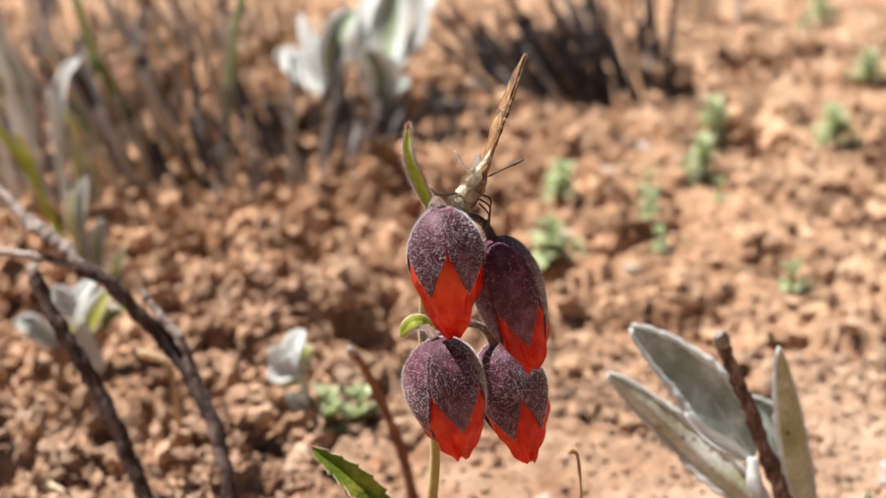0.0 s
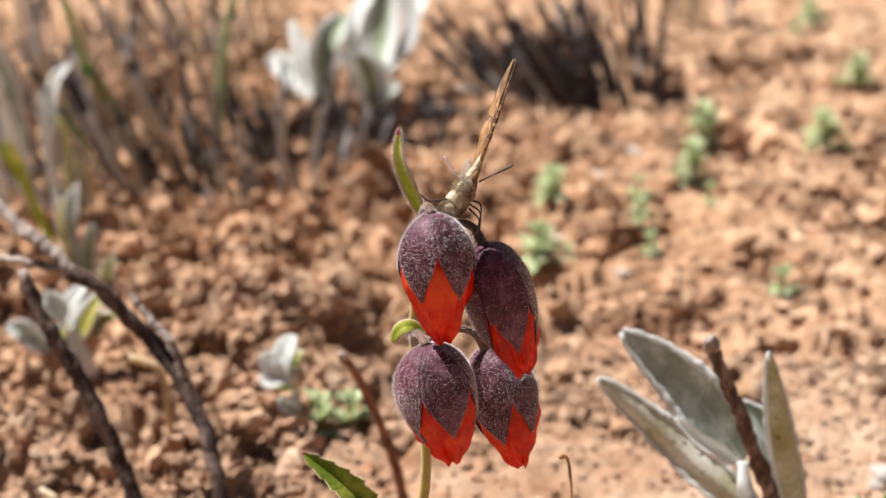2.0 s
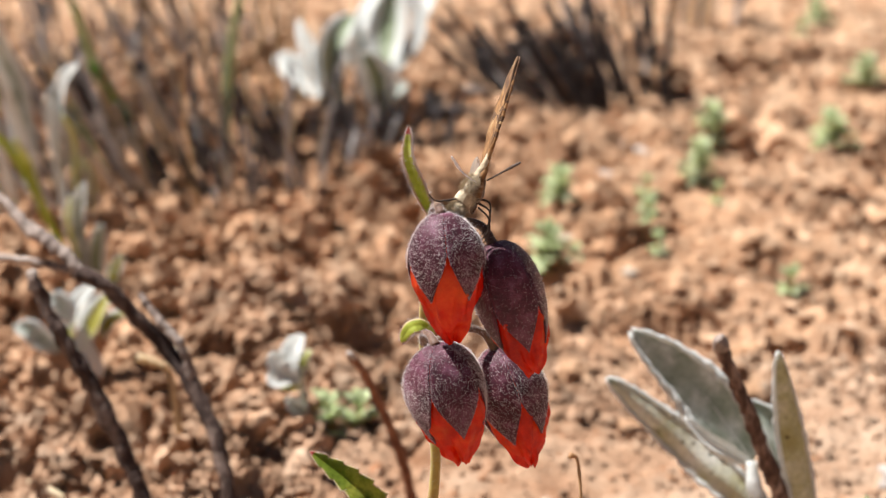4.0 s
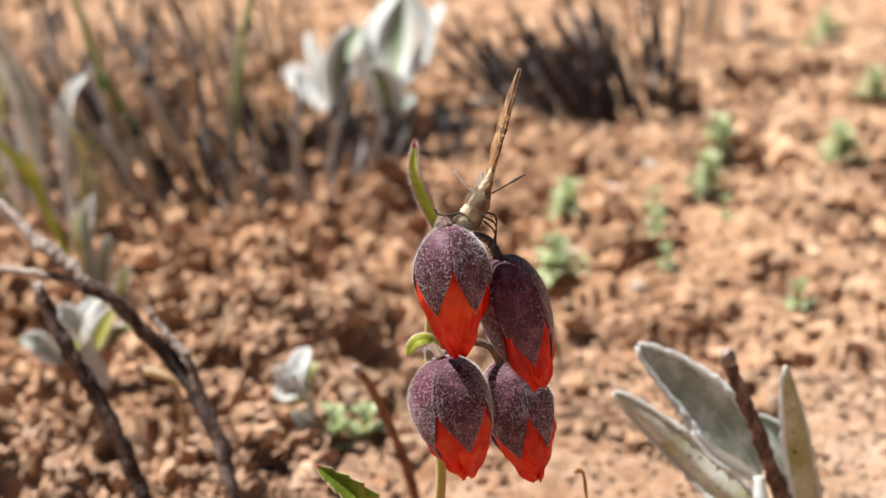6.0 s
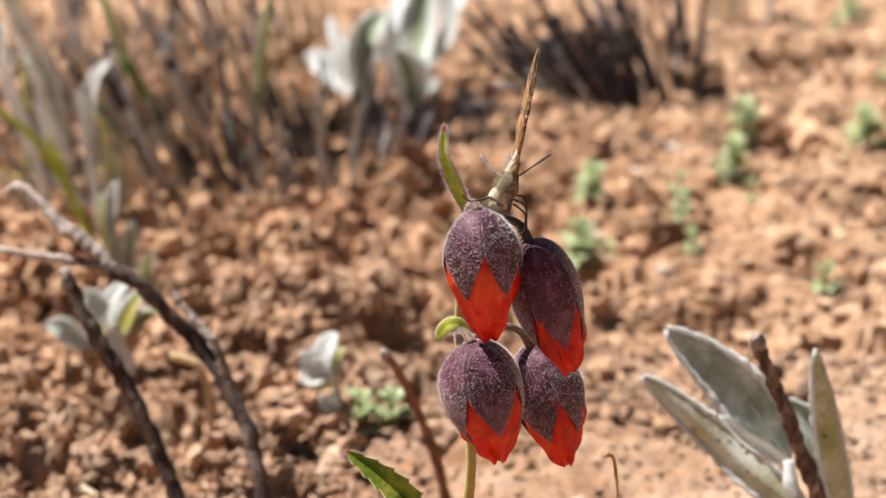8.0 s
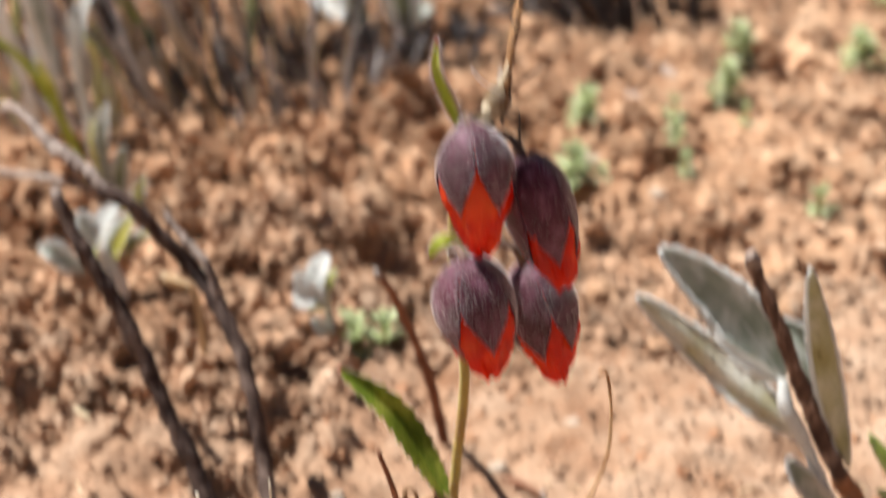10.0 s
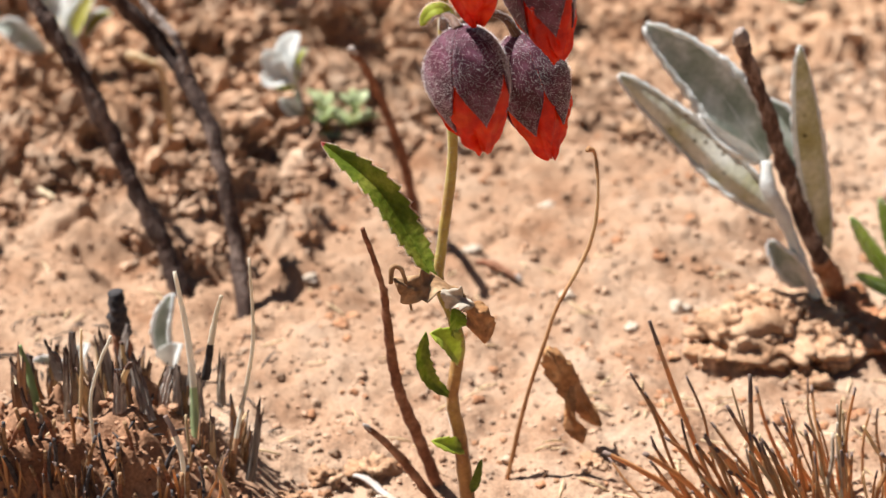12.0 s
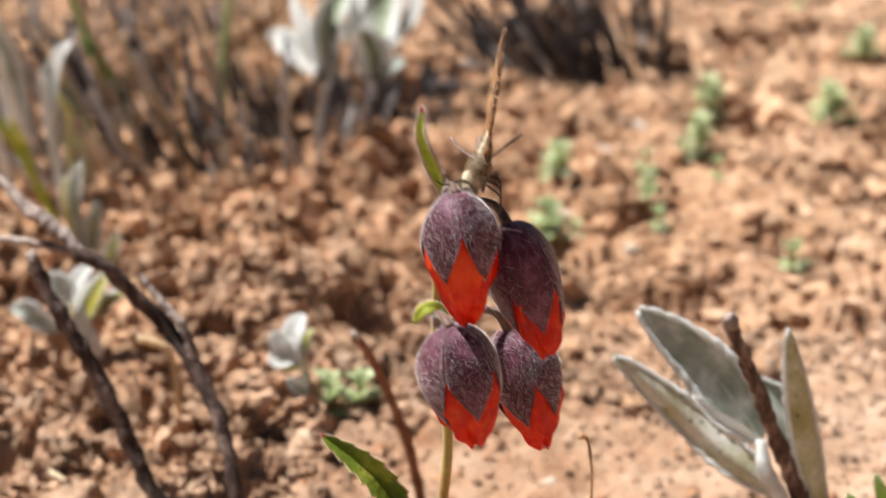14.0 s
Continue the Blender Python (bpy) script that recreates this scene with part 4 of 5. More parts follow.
def sheath_mesh(mats, seed):
    """A flat, split leaf sheath 16 mm high, streaked, browned and then burnt black towards its ragged top."""
    rng = random.Random(seed + 90)
    h = 16.0
    bm = bmesh.new()
    cols, rows = 7, 13
    tops = [h * rng.choice((0.58, 0.7, 0.82, 0.92, 1.0)) for _ in range(cols + 1)]
    burnt = [rng.uniform(0.78, 1.02) for _ in range(cols)]
    grid = {}
    for side in (0, 1):
        for i in range(rows):
            u = i / (rows - 1)
            for j in range(cols + 1):
                x = (j / cols - 0.5) * 1.25 * (1 - 0.30 * u) + rng.gauss(0, 0.03)
                y = 0.6 * (j / cols - 0.5) ** 2 * 1.2 + 0.25 * math.sin(u * 3 + seed) + (0.10 if j % 2 else 0.0) + (0.12 if side else 0)
                grid[side, i, j] = bm.verts.new((x, y, -1.5 + (tops[j] + 1.5) * u))
    for i in range(rows - 1):
        for j in range(cols):
            u = i / (rows - 1)
            k = 1 if u > burnt[j] + 0.14 else (2 if u > burnt[j] - 0.06 or ((j * 5 + seed) % 7 == 0 and u > 0.6) else 0)
            bm.faces.new((grid[0, i, j], grid[0, i, j + 1], grid[0, i + 1, j + 1], grid[0, i + 1, j])).material_index = k
            bm.faces.new((grid[1, i, j + 1], grid[1, i, j], grid[1, i + 1, j], grid[1, i + 1, j + 1])).material_index = k
        for j in (0, cols):
            bm.faces.new((grid[0, i, j], grid[0, i + 1, j], grid[1, i + 1, j], grid[1, i, j])).material_index = 2
    for j in range(cols):
        bm.faces.new((grid[0, rows - 1, j], grid[0, rows - 1, j + 1], grid[1, rows - 1, j + 1], grid[1, rows - 1, j])).material_index = 1
    for v in bm.verts:
        v.co *= MM
    return finish(bm, [*mats, SINGED], False, "sheath")


STALKS = {
    "rust": [stalk_mesh([RUST, SINGED, SCORCH_MID], b, f, 0.31, flat=0.6, seed=k) for k, (b, f) in enumerate(((0.3, 0.25), (1.0, 0.35), (-0.8, 0.2), (1.6, 0.15), (0.0, 0.5), (-1.4, 0.22), (2.6, 0.1)))],
    "straw": [stalk_mesh([STRAW, STRAW], b, 0.1, 0.24, seed=k + 20) for k, b in enumerate((0.5, -1.4, 2.4))],
    "char": [stalk_mesh([CHAR, CHAR], b, 0.2, 0.42, flat=0.6, seed=k + 30) for k, b in enumerate((0.4, -0.9, 1.5))],
    "ash": [stalk_mesh([ASH, CHAR], b, f, 0.62, flat=0.35, seed=k + 40) for k, (b, f) in enumerate(((0.3, 0.3), (-0.7, 0.5), (0.9, 0.15)))],
    "sheath": [sheath_mesh(m, k) for k, m in enumerate(([SCORCHED, CHAR], [STRAW, CHAR], [SCORCHED, CHAR], [DEAD, CHAR], [DEAD_PALE, CHAR], [SCORCHED, CHAR]))],
    "root": [sheath_mesh([DEAD, DEAD], 11), stalk_mesh([BARK_RED, DEAD], 1.0, 0.3, 0.4, seed=81), stalk_mesh([DEAD, CHAR], -1.0, 0.15, 0.4, seed=82)],
    "tan": [sheath_mesh([SCORCH_MID, CHAR], 3), sheath_mesh([STRAW, SINGED], 5)],
    "pale": [stalk_mesh([STRAW, BARK], b, f, 0.36, flat=0.4, seed=k + 50) for k, (b, f) in enumerate(((0.2, 0.1), (-0.8, 0.2)))],
    "bleach": [stalk_mesh([DEAD_PALE, DEAD_PALE], b, 0.2, 0.24, seed=k + 70) for k, b in enumerate((0.6, -1.0))],
    "green": [stalk_mesh([GREEN_BLADE, STRAW], b, 0.3, 0.5, flat=0.3, seed=k + 60) for k, b in enumerate((0.6, -1.8))],
}


def set_stalk(parent, kind, rng, at, lean, h, wide=1.0, name="stalk"):
    """A stalk of height h mm that stands at the place and leans by (x, y) over its height."""
    o = ORIGIN[parent.name]
    z = Vector((lean[0], lean[1], 1)).normalized()
    x = Vector((1, 0.2, 0))
    x = (x - z * x.dot(z)).normalized()
    turn = rng.uniform(-1.25, -0.1) if kind in ("sheath", "tan") else rng.uniform(0, 6.28)
    m3 = Matrix((x, z.cross(x), z)).transposed().to_4x4()
    m = Matrix.Translation((Vector(at) - o) * MM) @ m3 @ Matrix.Rotation(turn, 4, "Z") @ Matrix.Diagonal((wide, wide, h / 16.0, 1))
    return piece(name, rng.choice(STALKS[kind]), parent, m)


def tuft(centre, spread, n, low, high, lean, mix, label, seed, fan=0.02, wide=1.0, group="burnt grass tufts"):
    rng = random.Random(seed)
    cx, cy = centre
    ob = thing("grass_tuft", (cx, cy, ground_z(cx, cy)), label, "grass tuft", group)
    kinds = [k for k, w in mix for _ in range(w)]
    for _ in range(n):
        dx, dy = (max(-1.7, min(1.7, rng.gauss(0, 1))) * s * 0.5 for s in spread)
        x, y = cx + dx, cy + dy
        set_stalk(ob, rng.choice(kinds), rng, (x, y, ground_z(x, y)), (lean[0] + dx * fan + rng.gauss(0, .14), lean[1] + dy * fan + rng.gauss(0, .14)), rng.uniform(low, high), wide * rng.uniform(0.7, 1.3))
    return ob


tuft((42, 0), (18, 7), 115, 6, 15, (-0.34, -0.05), (("rust", 12), ("straw", 2), ("bleach", 1)), "tuft of rust-brown dry grass stubble with singed tips", 5, fan=0.022, wide=0.9, group="")
rust_tuft = bpy.data.objects["grass_tuft"]
rng1 = random.Random(31)
for at, lean, h in (((30, 1, -0.5), (-0.41, 0.04), 26), ((27.5, 1, -0.5), (-0.50, 0.04), 20.5), ((31, 2, -0.5), (-0.35, 0.1), 18), ((33, 0, -0.5), (-0.1, 0), 19), ((24, -1, -0.5), (-0.9, 0.1), 10)):
    set_stalk(rust_tuft, "rust", rng1, at, lean, h, 1.0)
front = tuft((-41, 8), (21, 6), 46, 4.5, 9.5, (0, 0), (("sheath", 9), ("tan", 3), ("pale", 1)), "burnt grass tuft of scorched grey and tan sheaths", 6, fan=0.012, wide=1.2, group="")
rng0 = random.Random(78)
for _ in range(150):     # roots and fibres on the bank's crumbling front
    x, y = rng0.uniform(-56, -25), rng0.uniform(-7, -2)
    set_stalk(front, rng0.choice(("rust", "root", "root", "char", "char", "root", "rust", "root")), rng0, (x, y, ground_z(x, y) - 2), (rng0.gauss(0, .16), rng0.gauss(-0.1, .12)), rng0.uniform(3.5, 8), 0.7, "root_fibre")
rng0 = random.Random(77)
for pts, radii, split, mats in (([(-27.7, 3.0, 3.0), (-28.0, 5.0, 9.6), (-28.1, 6.0, 14.0), (-28.6, 6.5, 20.1), (-29.5, 6.5, 26.9)], [0.5, 0.52, 0.42, 0.36, 0.3, 0.2], 0.44, [DRY_BLADE, GREEN_FRESH]),
                                ([(-23.6, 2.0, 7.0), (-23.1, 3.0, 10.1), (-22.1, 4.5, 14.6), (-21.3, 5.0, 20.3), (-21.5, 5.5, 29.1)], [0.3, 0.25, 0.22, 0.2, 0.12], 0.15, [DRY_BLADE, SCORCH_MID]),
                                ([(-26.6, 5.0, 14.5), (-25.9, 5.5, 18.9), (-25.3, 6.0, 21.8), (-24.6, 6.0, 24.3)], [0.45, 0.36, 0.26, 0.2], 0.30, [DRY_BLADE, CHAR]),
                                ([(-44.0, 4.6, 4.0), (-45.2, 6.0, 10.4), (-46.0, 7.0, 14.1), (-46.8, 7.6, 17.2)], [0.4, 0.45, 0.4, 0.2], 0.0, [GREEN_FRESH, FRESH_BLADE]),
                                ([(-37.8, -1.0, 7.0), (-38.3, 0.0, 14.2), (-37.3, 1.0, 18.5), (-35.9, 2.0, 21.7)], [0.2, 0.18, 0.18, 0.16], 0.0, [DRY_BLADE, DRY_BLADE]),
                                ([(-28.4, -4.0, 1.0), (-28.4, -4.0, 9.7), (-29.2, -3.5, 13.2), (-30.1, -3.0, 15.0)], [0.26, 0.25, 0.27, 0.24], 0.62, [SINGED, DRY_BLADE]),
                                ([(-23.0, -3.0, 0.0), (-24.0, -3.0, 5.0), (-24.9, -3.0, 8.2), (-25.8, -3.0, 10.1)], [0.26, 0.24, 0.24, 0.2], 0.72, [SINGED, STRAW])):
    part("stalk", tube(bmesh.new(), pts, radii, 30, 8, 0.2, mat=lambda u: 1 if u < split else 0, flat=0.5), mats, front)
for at, lean, h, kind, w in (((-41.5, 9, 8.5), (0.03, 0), 9.6, "sheath", 1.2), ((-37.6, 9, 8.8), (-0.03, 0), 5.2, "sheath", 1.8), ((-35.0, 9, 9), (0.02, 0), 6.4, "sheath", 1.4), ((-25.5, 9, 9.5), (0.02, 0), 6.4, "sheath", 1.0), ((-23.7, 9, 3.0), (-0.02, 0), 7.2, "tan", 1.6), ((-43.3, 9, 12.4), (-0.35, 0), 4.4, "sheath", 1.6),
                             ((-41, 5, 7), (0.12, 0), 14, "straw", 0.8), ((-22.5, 4, 0), (0.14, 0), 13, "sheath", 1.0), ((-24.5, 3, 0), (0.1, 0), 11, "sheath", 0.9), ((-26.5, 3, 2), (0.06, 0), 10, "sheath", 0.9), ((-27, 0, 0), (-0.2, 0), 13, "straw", 0.9),
                             ((-23.5, 0, 0), (-0.35, 0), 8, "straw", 0.9), ((-42, 6, 5.5), (0, 0), 12, "sheath", 1.3), ((-39, 6, 6.5), (0.04, 0), 10, "sheath", 1.6), ((-36.3, 6, 7), (0, 0), 9, "sheath", 1.5), ((-45.8, 4, 3), (-0.06, 0), 11, "sheath", 1.6),
                             ((-44.2, 3, 2), (0.03, 0), 10, "sheath", 1.5), ((-29.5, 3, -3), (0.06, 0), 12, "tan", 1.2), ((-28.2, 4, -1), (0.1, 0), 13, "tan", 1.0), ((-27, 2, -4), (0.22, 0), 13, "tan", 1.2), ((-46.5, 8, 4), (-0.02, 0), 12, "green", 1.0), ((-46, -4, -1), (0, 0), 10, "sheath", 1.6), ((-45, -5, -2), (0.05, 0), 9, "sheath", 1.4), ((-43.5, -5, -2), (-0.03, 0), 8, "tan", 1.5), ((-47, -3, 0), (0.02, 0), 9, "sheath", 1.5), ((-41, -5, -2), (0.08, 0), 8, "sheath", 1.2), ((-38, -5, -2), (-0.1, 0), 7, "tan", 1.2)):
    set_stalk(front, kind, rng0, at, lean, h, w)
tuft((-46, 212), (20, 14), 30, 12, 30, (-0.48, 0), (("char", 9), ("ash", 2), ("straw", 1)), "tuft of charred dark grass stalks", 17, wide=1.3, fan=0.012)
tuft((-72, 224), (32, 22), 44, 12, 36, (-0.42, 0), (("ash", 6), ("char", 2), ("straw", 5), ("green", 1)), "tuft of scorched grey and straw grass stalks", 8, wide=1.3, fan=0.012)
tuft((-30, 246), (20, 16), 80, 6, 19, (-0.30, 0), (("char", 8), ("ash", 3)), "tuft of short charred grass stalks", 9, wide=1.5, fan=0.03)
tuft((-10, 258), (14, 10), 34, 5, 13, (-0.2, 0), (("char", 7), ("ash", 3)), "tuft of short charred grass stalks", 19, wide=1.5, fan=0.03)
tuft((35, 292), (24, 14), 150, 10, 34, (-0.55, 0.1), (("char", 9), ("ash", 2), ("rust", 1)), "tuft of charred dark grass stalks", 10, wide=1.4, fan=0.022)
tuft((62, 350), (22, 10), 34, 12, 30, (-0.05, 0), (("straw", 4), ("ash", 2), ("rust", 2)), "tuft of dry straw-coloured grass stalks", 12, wide=1.4, fan=0.014)
tuft((-56, 250), (34, 16), 36, 14, 38, (-0.35, 0), (("ash", 3), ("straw", 4), ("bleach", 4)), "tuft of dry bleached grass stalks", 15, wide=1.5, fan=0.014)
tuft((-60, 216), (40, 18), 52, 15, 40, (-0.34, 0), (("ash", 5), ("bleach", 5), ("straw", 2)), "tuft of thin grey-lilac dry grass stalks", 23, wide=1.2, fan=0.012)
tuft((-50, 305), (34, 16), 50, 12, 32, (-0.25, 0), (("ash", 4), ("straw", 6)), "tuft of dry pale grass stalks", 13, wide=1.4, fan=0.014)
tuft((-108, 300), (36, 26), 60, 14, 36, (-0.2, 0), (("ash", 5), ("straw", 5), ("char", 1)), "tuft of dry pale grass stalks", 14, wide=1.4, fan=0.014)


# ---- dead twigs ----
def twig(paths, mats, label, base, rough=0.35, name="dead_twig"):
    ob = thing(name, base, label, "twig")
    for k, (pts, radii) in enumerate(paths):
        part("branch" if k else "main_stem", tube(bmesh.new(), pts, radii, 50, 10, rough, seed=k + len(pts)), mats[k % len(mats)], ob)
    if len(paths) == 1 and name == "dead_twig":
        pts, radii = paths[0]
        end = Vector(pts[-1])
        d = (end - Vector(pts[-2])).normalized()
        r = radii[-1]
        part("broken_tip", tube(bmesh.new(), [end - d * 0.3, end + d * 0.4, end + d * 0.9], [r * 1.06, r * 1.0, r * 0.45], 8, 10, 0.7), BARK_GREY, ob, "greyed splintered tip")
    return ob


twig([([(-25.5, 43.6, -2), (-26.9, 50.0, 6.0), (-28.6, 54.0, 14.7), (-30.6, 58.0, 20.4), (-33.9, 62.0, 25.4), (-37.1, 65.0, 29.1), (-41.6, 66.0, 33.7), (-45.2, 66.0, 37.8), (-49.1, 67.0, 39.8)], [1.1, 1.0, 1.05, 1.2, 1.1, 1.0, 1.05]),
      ([(-48.6, 66.9, 39.4), (-52.0, 69.0, 42.3), (-56.6, 72.0, 44.5), (-61.1, 76.0, 47.7)], [0.85, 0.95, 1.0, 0.8, 0.45]),
      ([(-48.6, 66.9, 39.6), (-51.8, 69.0, 39.5), (-56.0, 71.0, 39.7), (-61.0, 73.0, 39.6), (-69.0, 77.0, 39.4)], [0.65, 0.55, 0.5, 0.5]),
      ([(-33.4, 62.0, 25.6), (-34.9, 63.0, 30.2), (-38.1, 65.0, 33.4), (-40.9, 67.0, 36.4)], [0.75, 0.65, 0.6, 0.4]),
      ([(-57.4, 73.0, 45.0), (-62.9, 79.0, 47.4), (-66.6, 84.0, 44.8)], [0.6, 0.7, 0.4])], [BARK_BLACK, BARK_GREY, BARK_GREY, BARK_GREY, BARK_GREY], "weathered grey-brown forked dead twig standing in the soil", (-25.5, 43.6, 0), 0.55)
twig([([(-33.4, 47.6, -2), (-36.3, 52.0, 5.0), (-39.9, 55.0, 11.7), (-43.5, 58.0, 19.3), (-48.0, 60.5, 28.0), (-52.5, 63.0, 34.9), (-54.8, 65.0, 39.8)], [1.2, 1.25, 1.15, 1.2, 1.0, 0.85])], [BARK_BLACK], "dark brown dead twig standing in the soil", (-33.4, 47.6, 0), 0.6)
twig([([(-3.0, 70.5, -3), (-5.0, 68, 9), (-6.4, 66, 15), (-9.9, 60, 27), (-12, 58, 31)], [0.75, 0.7, 0.62, 0.55])], [BARK_RED], "thin red-brown dead twig behind the flower", (-3, 70.5, 0))
twig([([(-1.2, 7.2, -1.5), (-3.6, 5.6, 6.5), (-5.8, 4, 13.8), (-6.9, 2.6, 22), (-7.4, 2, 27.5)], [0.72, 0.66, 0.52, 0.42]), ([(-7.4, 2, 27.2), (-8.4, 1, 31.5), (-9.5, 0, 35.4)], [0.32, 0.3, 0.24])], [BARK_RED], "thin red-brown dry twig beside the flower stem", (-1.2, 7.2, 0))
twig([([(-0.6, 2.2, -1.5), (-4.6, 1.2, 5.6), (-7.2, 0.4, 9.5), (-9.0, 0, 11.5)], [0.6, 0.5, 0.4, 0.3])], [BARK_RED], "short dry twig at the foot of the flower", (-0.6, 2.2, 0))
twig([([(6.4, 9, -1.5), (8.3, 9.6, 9), (10.3, 10, 16.8), (11.4, 10, 20.8), (14.5, 11, 27.4), (15.3, 11, 33), (14.9, 12, 38.0), (14.0, 12, 38.8)], [0.27, 0.24, 0.21, 0.2, 0.22, 0.19, 0.18, 0.36])], [RUST], "thin dry seed stalk with a hooked tip", (6.6, 9, 0), 0.4, "dry_stalk")
twig([([(4.6, 58, 0.6), (7, 55, 1.8), (9.6, 53, 1.0)], [0.5, 0.5, 0.4])], [BARK_RED], "short twig lying on the soil", (5, 57, 0))


twig([([(-37.4, 20, -1.5), (-37.5, 20, 5), (-37.8, 20, 11.6)], [1.2, 1.1, 1.0]), ([(-37.8, 20, 11.2), (-37.9, 20, 14), (-38.1, 20, 16.9)], [1.15, 1.2, 0.9])], [BARK_RED, CHAR], "burnt stub with a charred black top", (-37.4, 20, 0), 0.5, "burnt_stub")
twig([([(-38.7, 88, -1.5), (-39.7, 88, 7.4), (-40.6, 89, 15.1), (-42.4, 89.4, 16.6), (-45.5, 90, 17.4)], [0.45, 0.55, 0.5, 0.55, 0.7])], [STRAW], "pale straw stick standing in the soil", (-38.4, 88, 0), 0.4, "straw_stick")


# ---- silver-leaved plants ----
def felt_plant(base, label, leaves, name="silver_plant", group="silver-leaved plants"):
    ob = thing(name, base, label, "plant", group)
    for pts, w, face, fold, curl, mat, lab in leaves:
        bm = leaf(bmesh.new(), pts, w, face, fold, curl, thick=0.55, n=26, m=10 if base[1] > 60 else 18, edge=1 if base[1] < 60 else (3 if w > 7.5 else 2), blunt=0.55, wave=0.04)
        white = FELT
        lf = part("leaf", bm, [white if mat is FELT else mat, white], ob, lab)
        if mat in (FELT, YELLOWED) or base[1] > 60:
            continue
        rim = bmesh.new()
        for line in MARGINS:
            tube(rim, [q + Vector((-0.15, -0.25, 0.1)) for q in line[1:]], [0.05 * w, 0.085 * w, 0.08 * w, 0.04 * w], 44, 7, 1.1, seed=int(w * 10))
        ed = part("felted_edge", rim, FELT, lf, "thick white woolly leaf edge")
        if base[1] < 60 and mat is SILVER:
            f = Vector(face).normalized()
            part("midrib", tube(bmesh.new(), [Vector(p) + f * 0.16 for p in pts], [0.22, 0.17, 0.12, 0.05], 24, 6, 0.3), FELT, lf, "pale raised midrib")
        if base[1] < 60:
            rw = random.Random(int(w * 100))
            roots = []
            for line in MARGINS:
                for q in glide(line, 330):
                    d = Vector((rw.gauss(0, 1), rw.gauss(-0.4, 1), rw.gauss(0.2, 1))).normalized()
                    roots.append((q + Vector((-0.15, -0.25, 0.1)) + d * 0.05 * w, d))
            spikes("wool", roots, 0.45, 0.02, ed, HAIR, 2, label="fine white wool")
    return ob


right = felt_plant((50.5, 45, 0), "silver-white felted plant sprouting beside a broken dead stem", [
    ([(39.4, 45, 22.6), (36.2, 46, 27.0), (31.9, 47.8, 32.3), (23.9, 49.5, 38.8)], 6.6, (-0.12, -1, 0.4), 0.10, 0.05, SILVER, "broad silver-green leaf with white edges"),
    ([(42.2, 44, 15.2), (36.3, 46, 19.2), (30.3, 49, 24.0), (21.3, 52, 31.2)], 4.8, (-0.2, -1, 0.1), -0.15, -0.2, SILVER_OLD, "silver leaf with a yellowed spotted underside"),
    ([(48.3, 44, 10.6), (45.6, 42, 20), (43.3, 40, 29), (40.6, 38, 40.8)], 3.8, (0.35, -1, 0.1), -0.1, -0.2, OLIVE_OLD, "upright silver leaf, yellowed and spotted"),
    ([(47.2, 46, 12), (45.2, 48, 19), (42.5, 50.5, 25), (39.6, 52, 28)], 3.6, (0.2, -1, 0.2), 0.2, 0.3, SILVER, "silver-green leaf"),
    ([(39.2, 44, 22.6), (36, 43.5, 24.8), (33, 43.6, 26.6), (30.2, 44, 29.4)], 1.8, (0.2, -1, 0.4), 0.7, 0.4, FELT, "small rolled white leaf"),
    ([(45.6, 42.6, 6.6), (44, 41.6, 9.0), (42, 41.2, 11.4), (40.0, 41.6, 13.4)], 3.2, (-0.35, -1, 0.1), 0.35, 0.5, SILVER, "small cupped silver leaf")], group="")
part("broken_stem", tube(bmesh.new(), [(51.5, 45.6, -3), (50.4, 45, 2.8), (47.5, 43.6, 9), (43.9, 42, 16.3), (39.6, 39.6, 27), (36.4, 38, 34.8), (34.6, 37, 39.0), (33.1, 36, 42.9)], [1.8, 1.4, 1.15, 1.0, 0.9, 0.85, 0.8], 60, 12, 0.55, mat=lambda u: 1 if u < 0.3 else 0), [BARK, ROOT], right, "broken dark brown dead stem")
part("stem_tip", tube(bmesh.new(), [(33.5, 36.3, 41.9), (33.1, 36, 42.9), (32.9, 35.9, 43.5)], [0.95, 0.9, 0.6], 10, 10, 0.6), BARK_GREY, right, "grey broken tip")
part("shoot", tube(bmesh.new(), [(47, 43, 4.5), (45.3, 41.6, 8.0), (41.7, 40.8, 16.0), (39.3, 41.4, 20.6), (38.8, 43, 23.6)], [0.75, 0.75, 0.85, 1.0, 0.7], 26, 10, 0.35), FELT, right, "white woolly shoot")
bm = bmesh.new()
lump(bm, (52.5, 45, 1.5), 3.4, 0.9, 0.6, 4, 3)
lump(bm, (57, 43, 0.2), 4.2, 0.7, 0.8, 9, 3)
lump(bm, (53, 40.5, 0.6), 3.0, 0.8, 0.9, 12, 4)
lump(bm, (50, 42, 0.6), 2.2, 0.9, 0.9, 15, 4)
lump(bm, (56, 36.5, 0.6), 4.2, 0.7, 1.0, 21, 4)
lump(bm, (61, 35, 0.6), 4.4, 0.8, 1.0, 22, 4)
part("root_crown", bm, ROOT, right, "rough red-brown woody root crown")
part("root", tube(bmesh.new(), [(49.5, 43, 2.2), (47.2, 40.5, 2.4), (47.6, 38, 0.6), (48.8, 36, -0.5)], [0.6, 0.5, 0.35], 20, 8, 0.4), BARK_GREY, right, "pale grey bare root")
right.location = V((50.8, 45, -0.65))

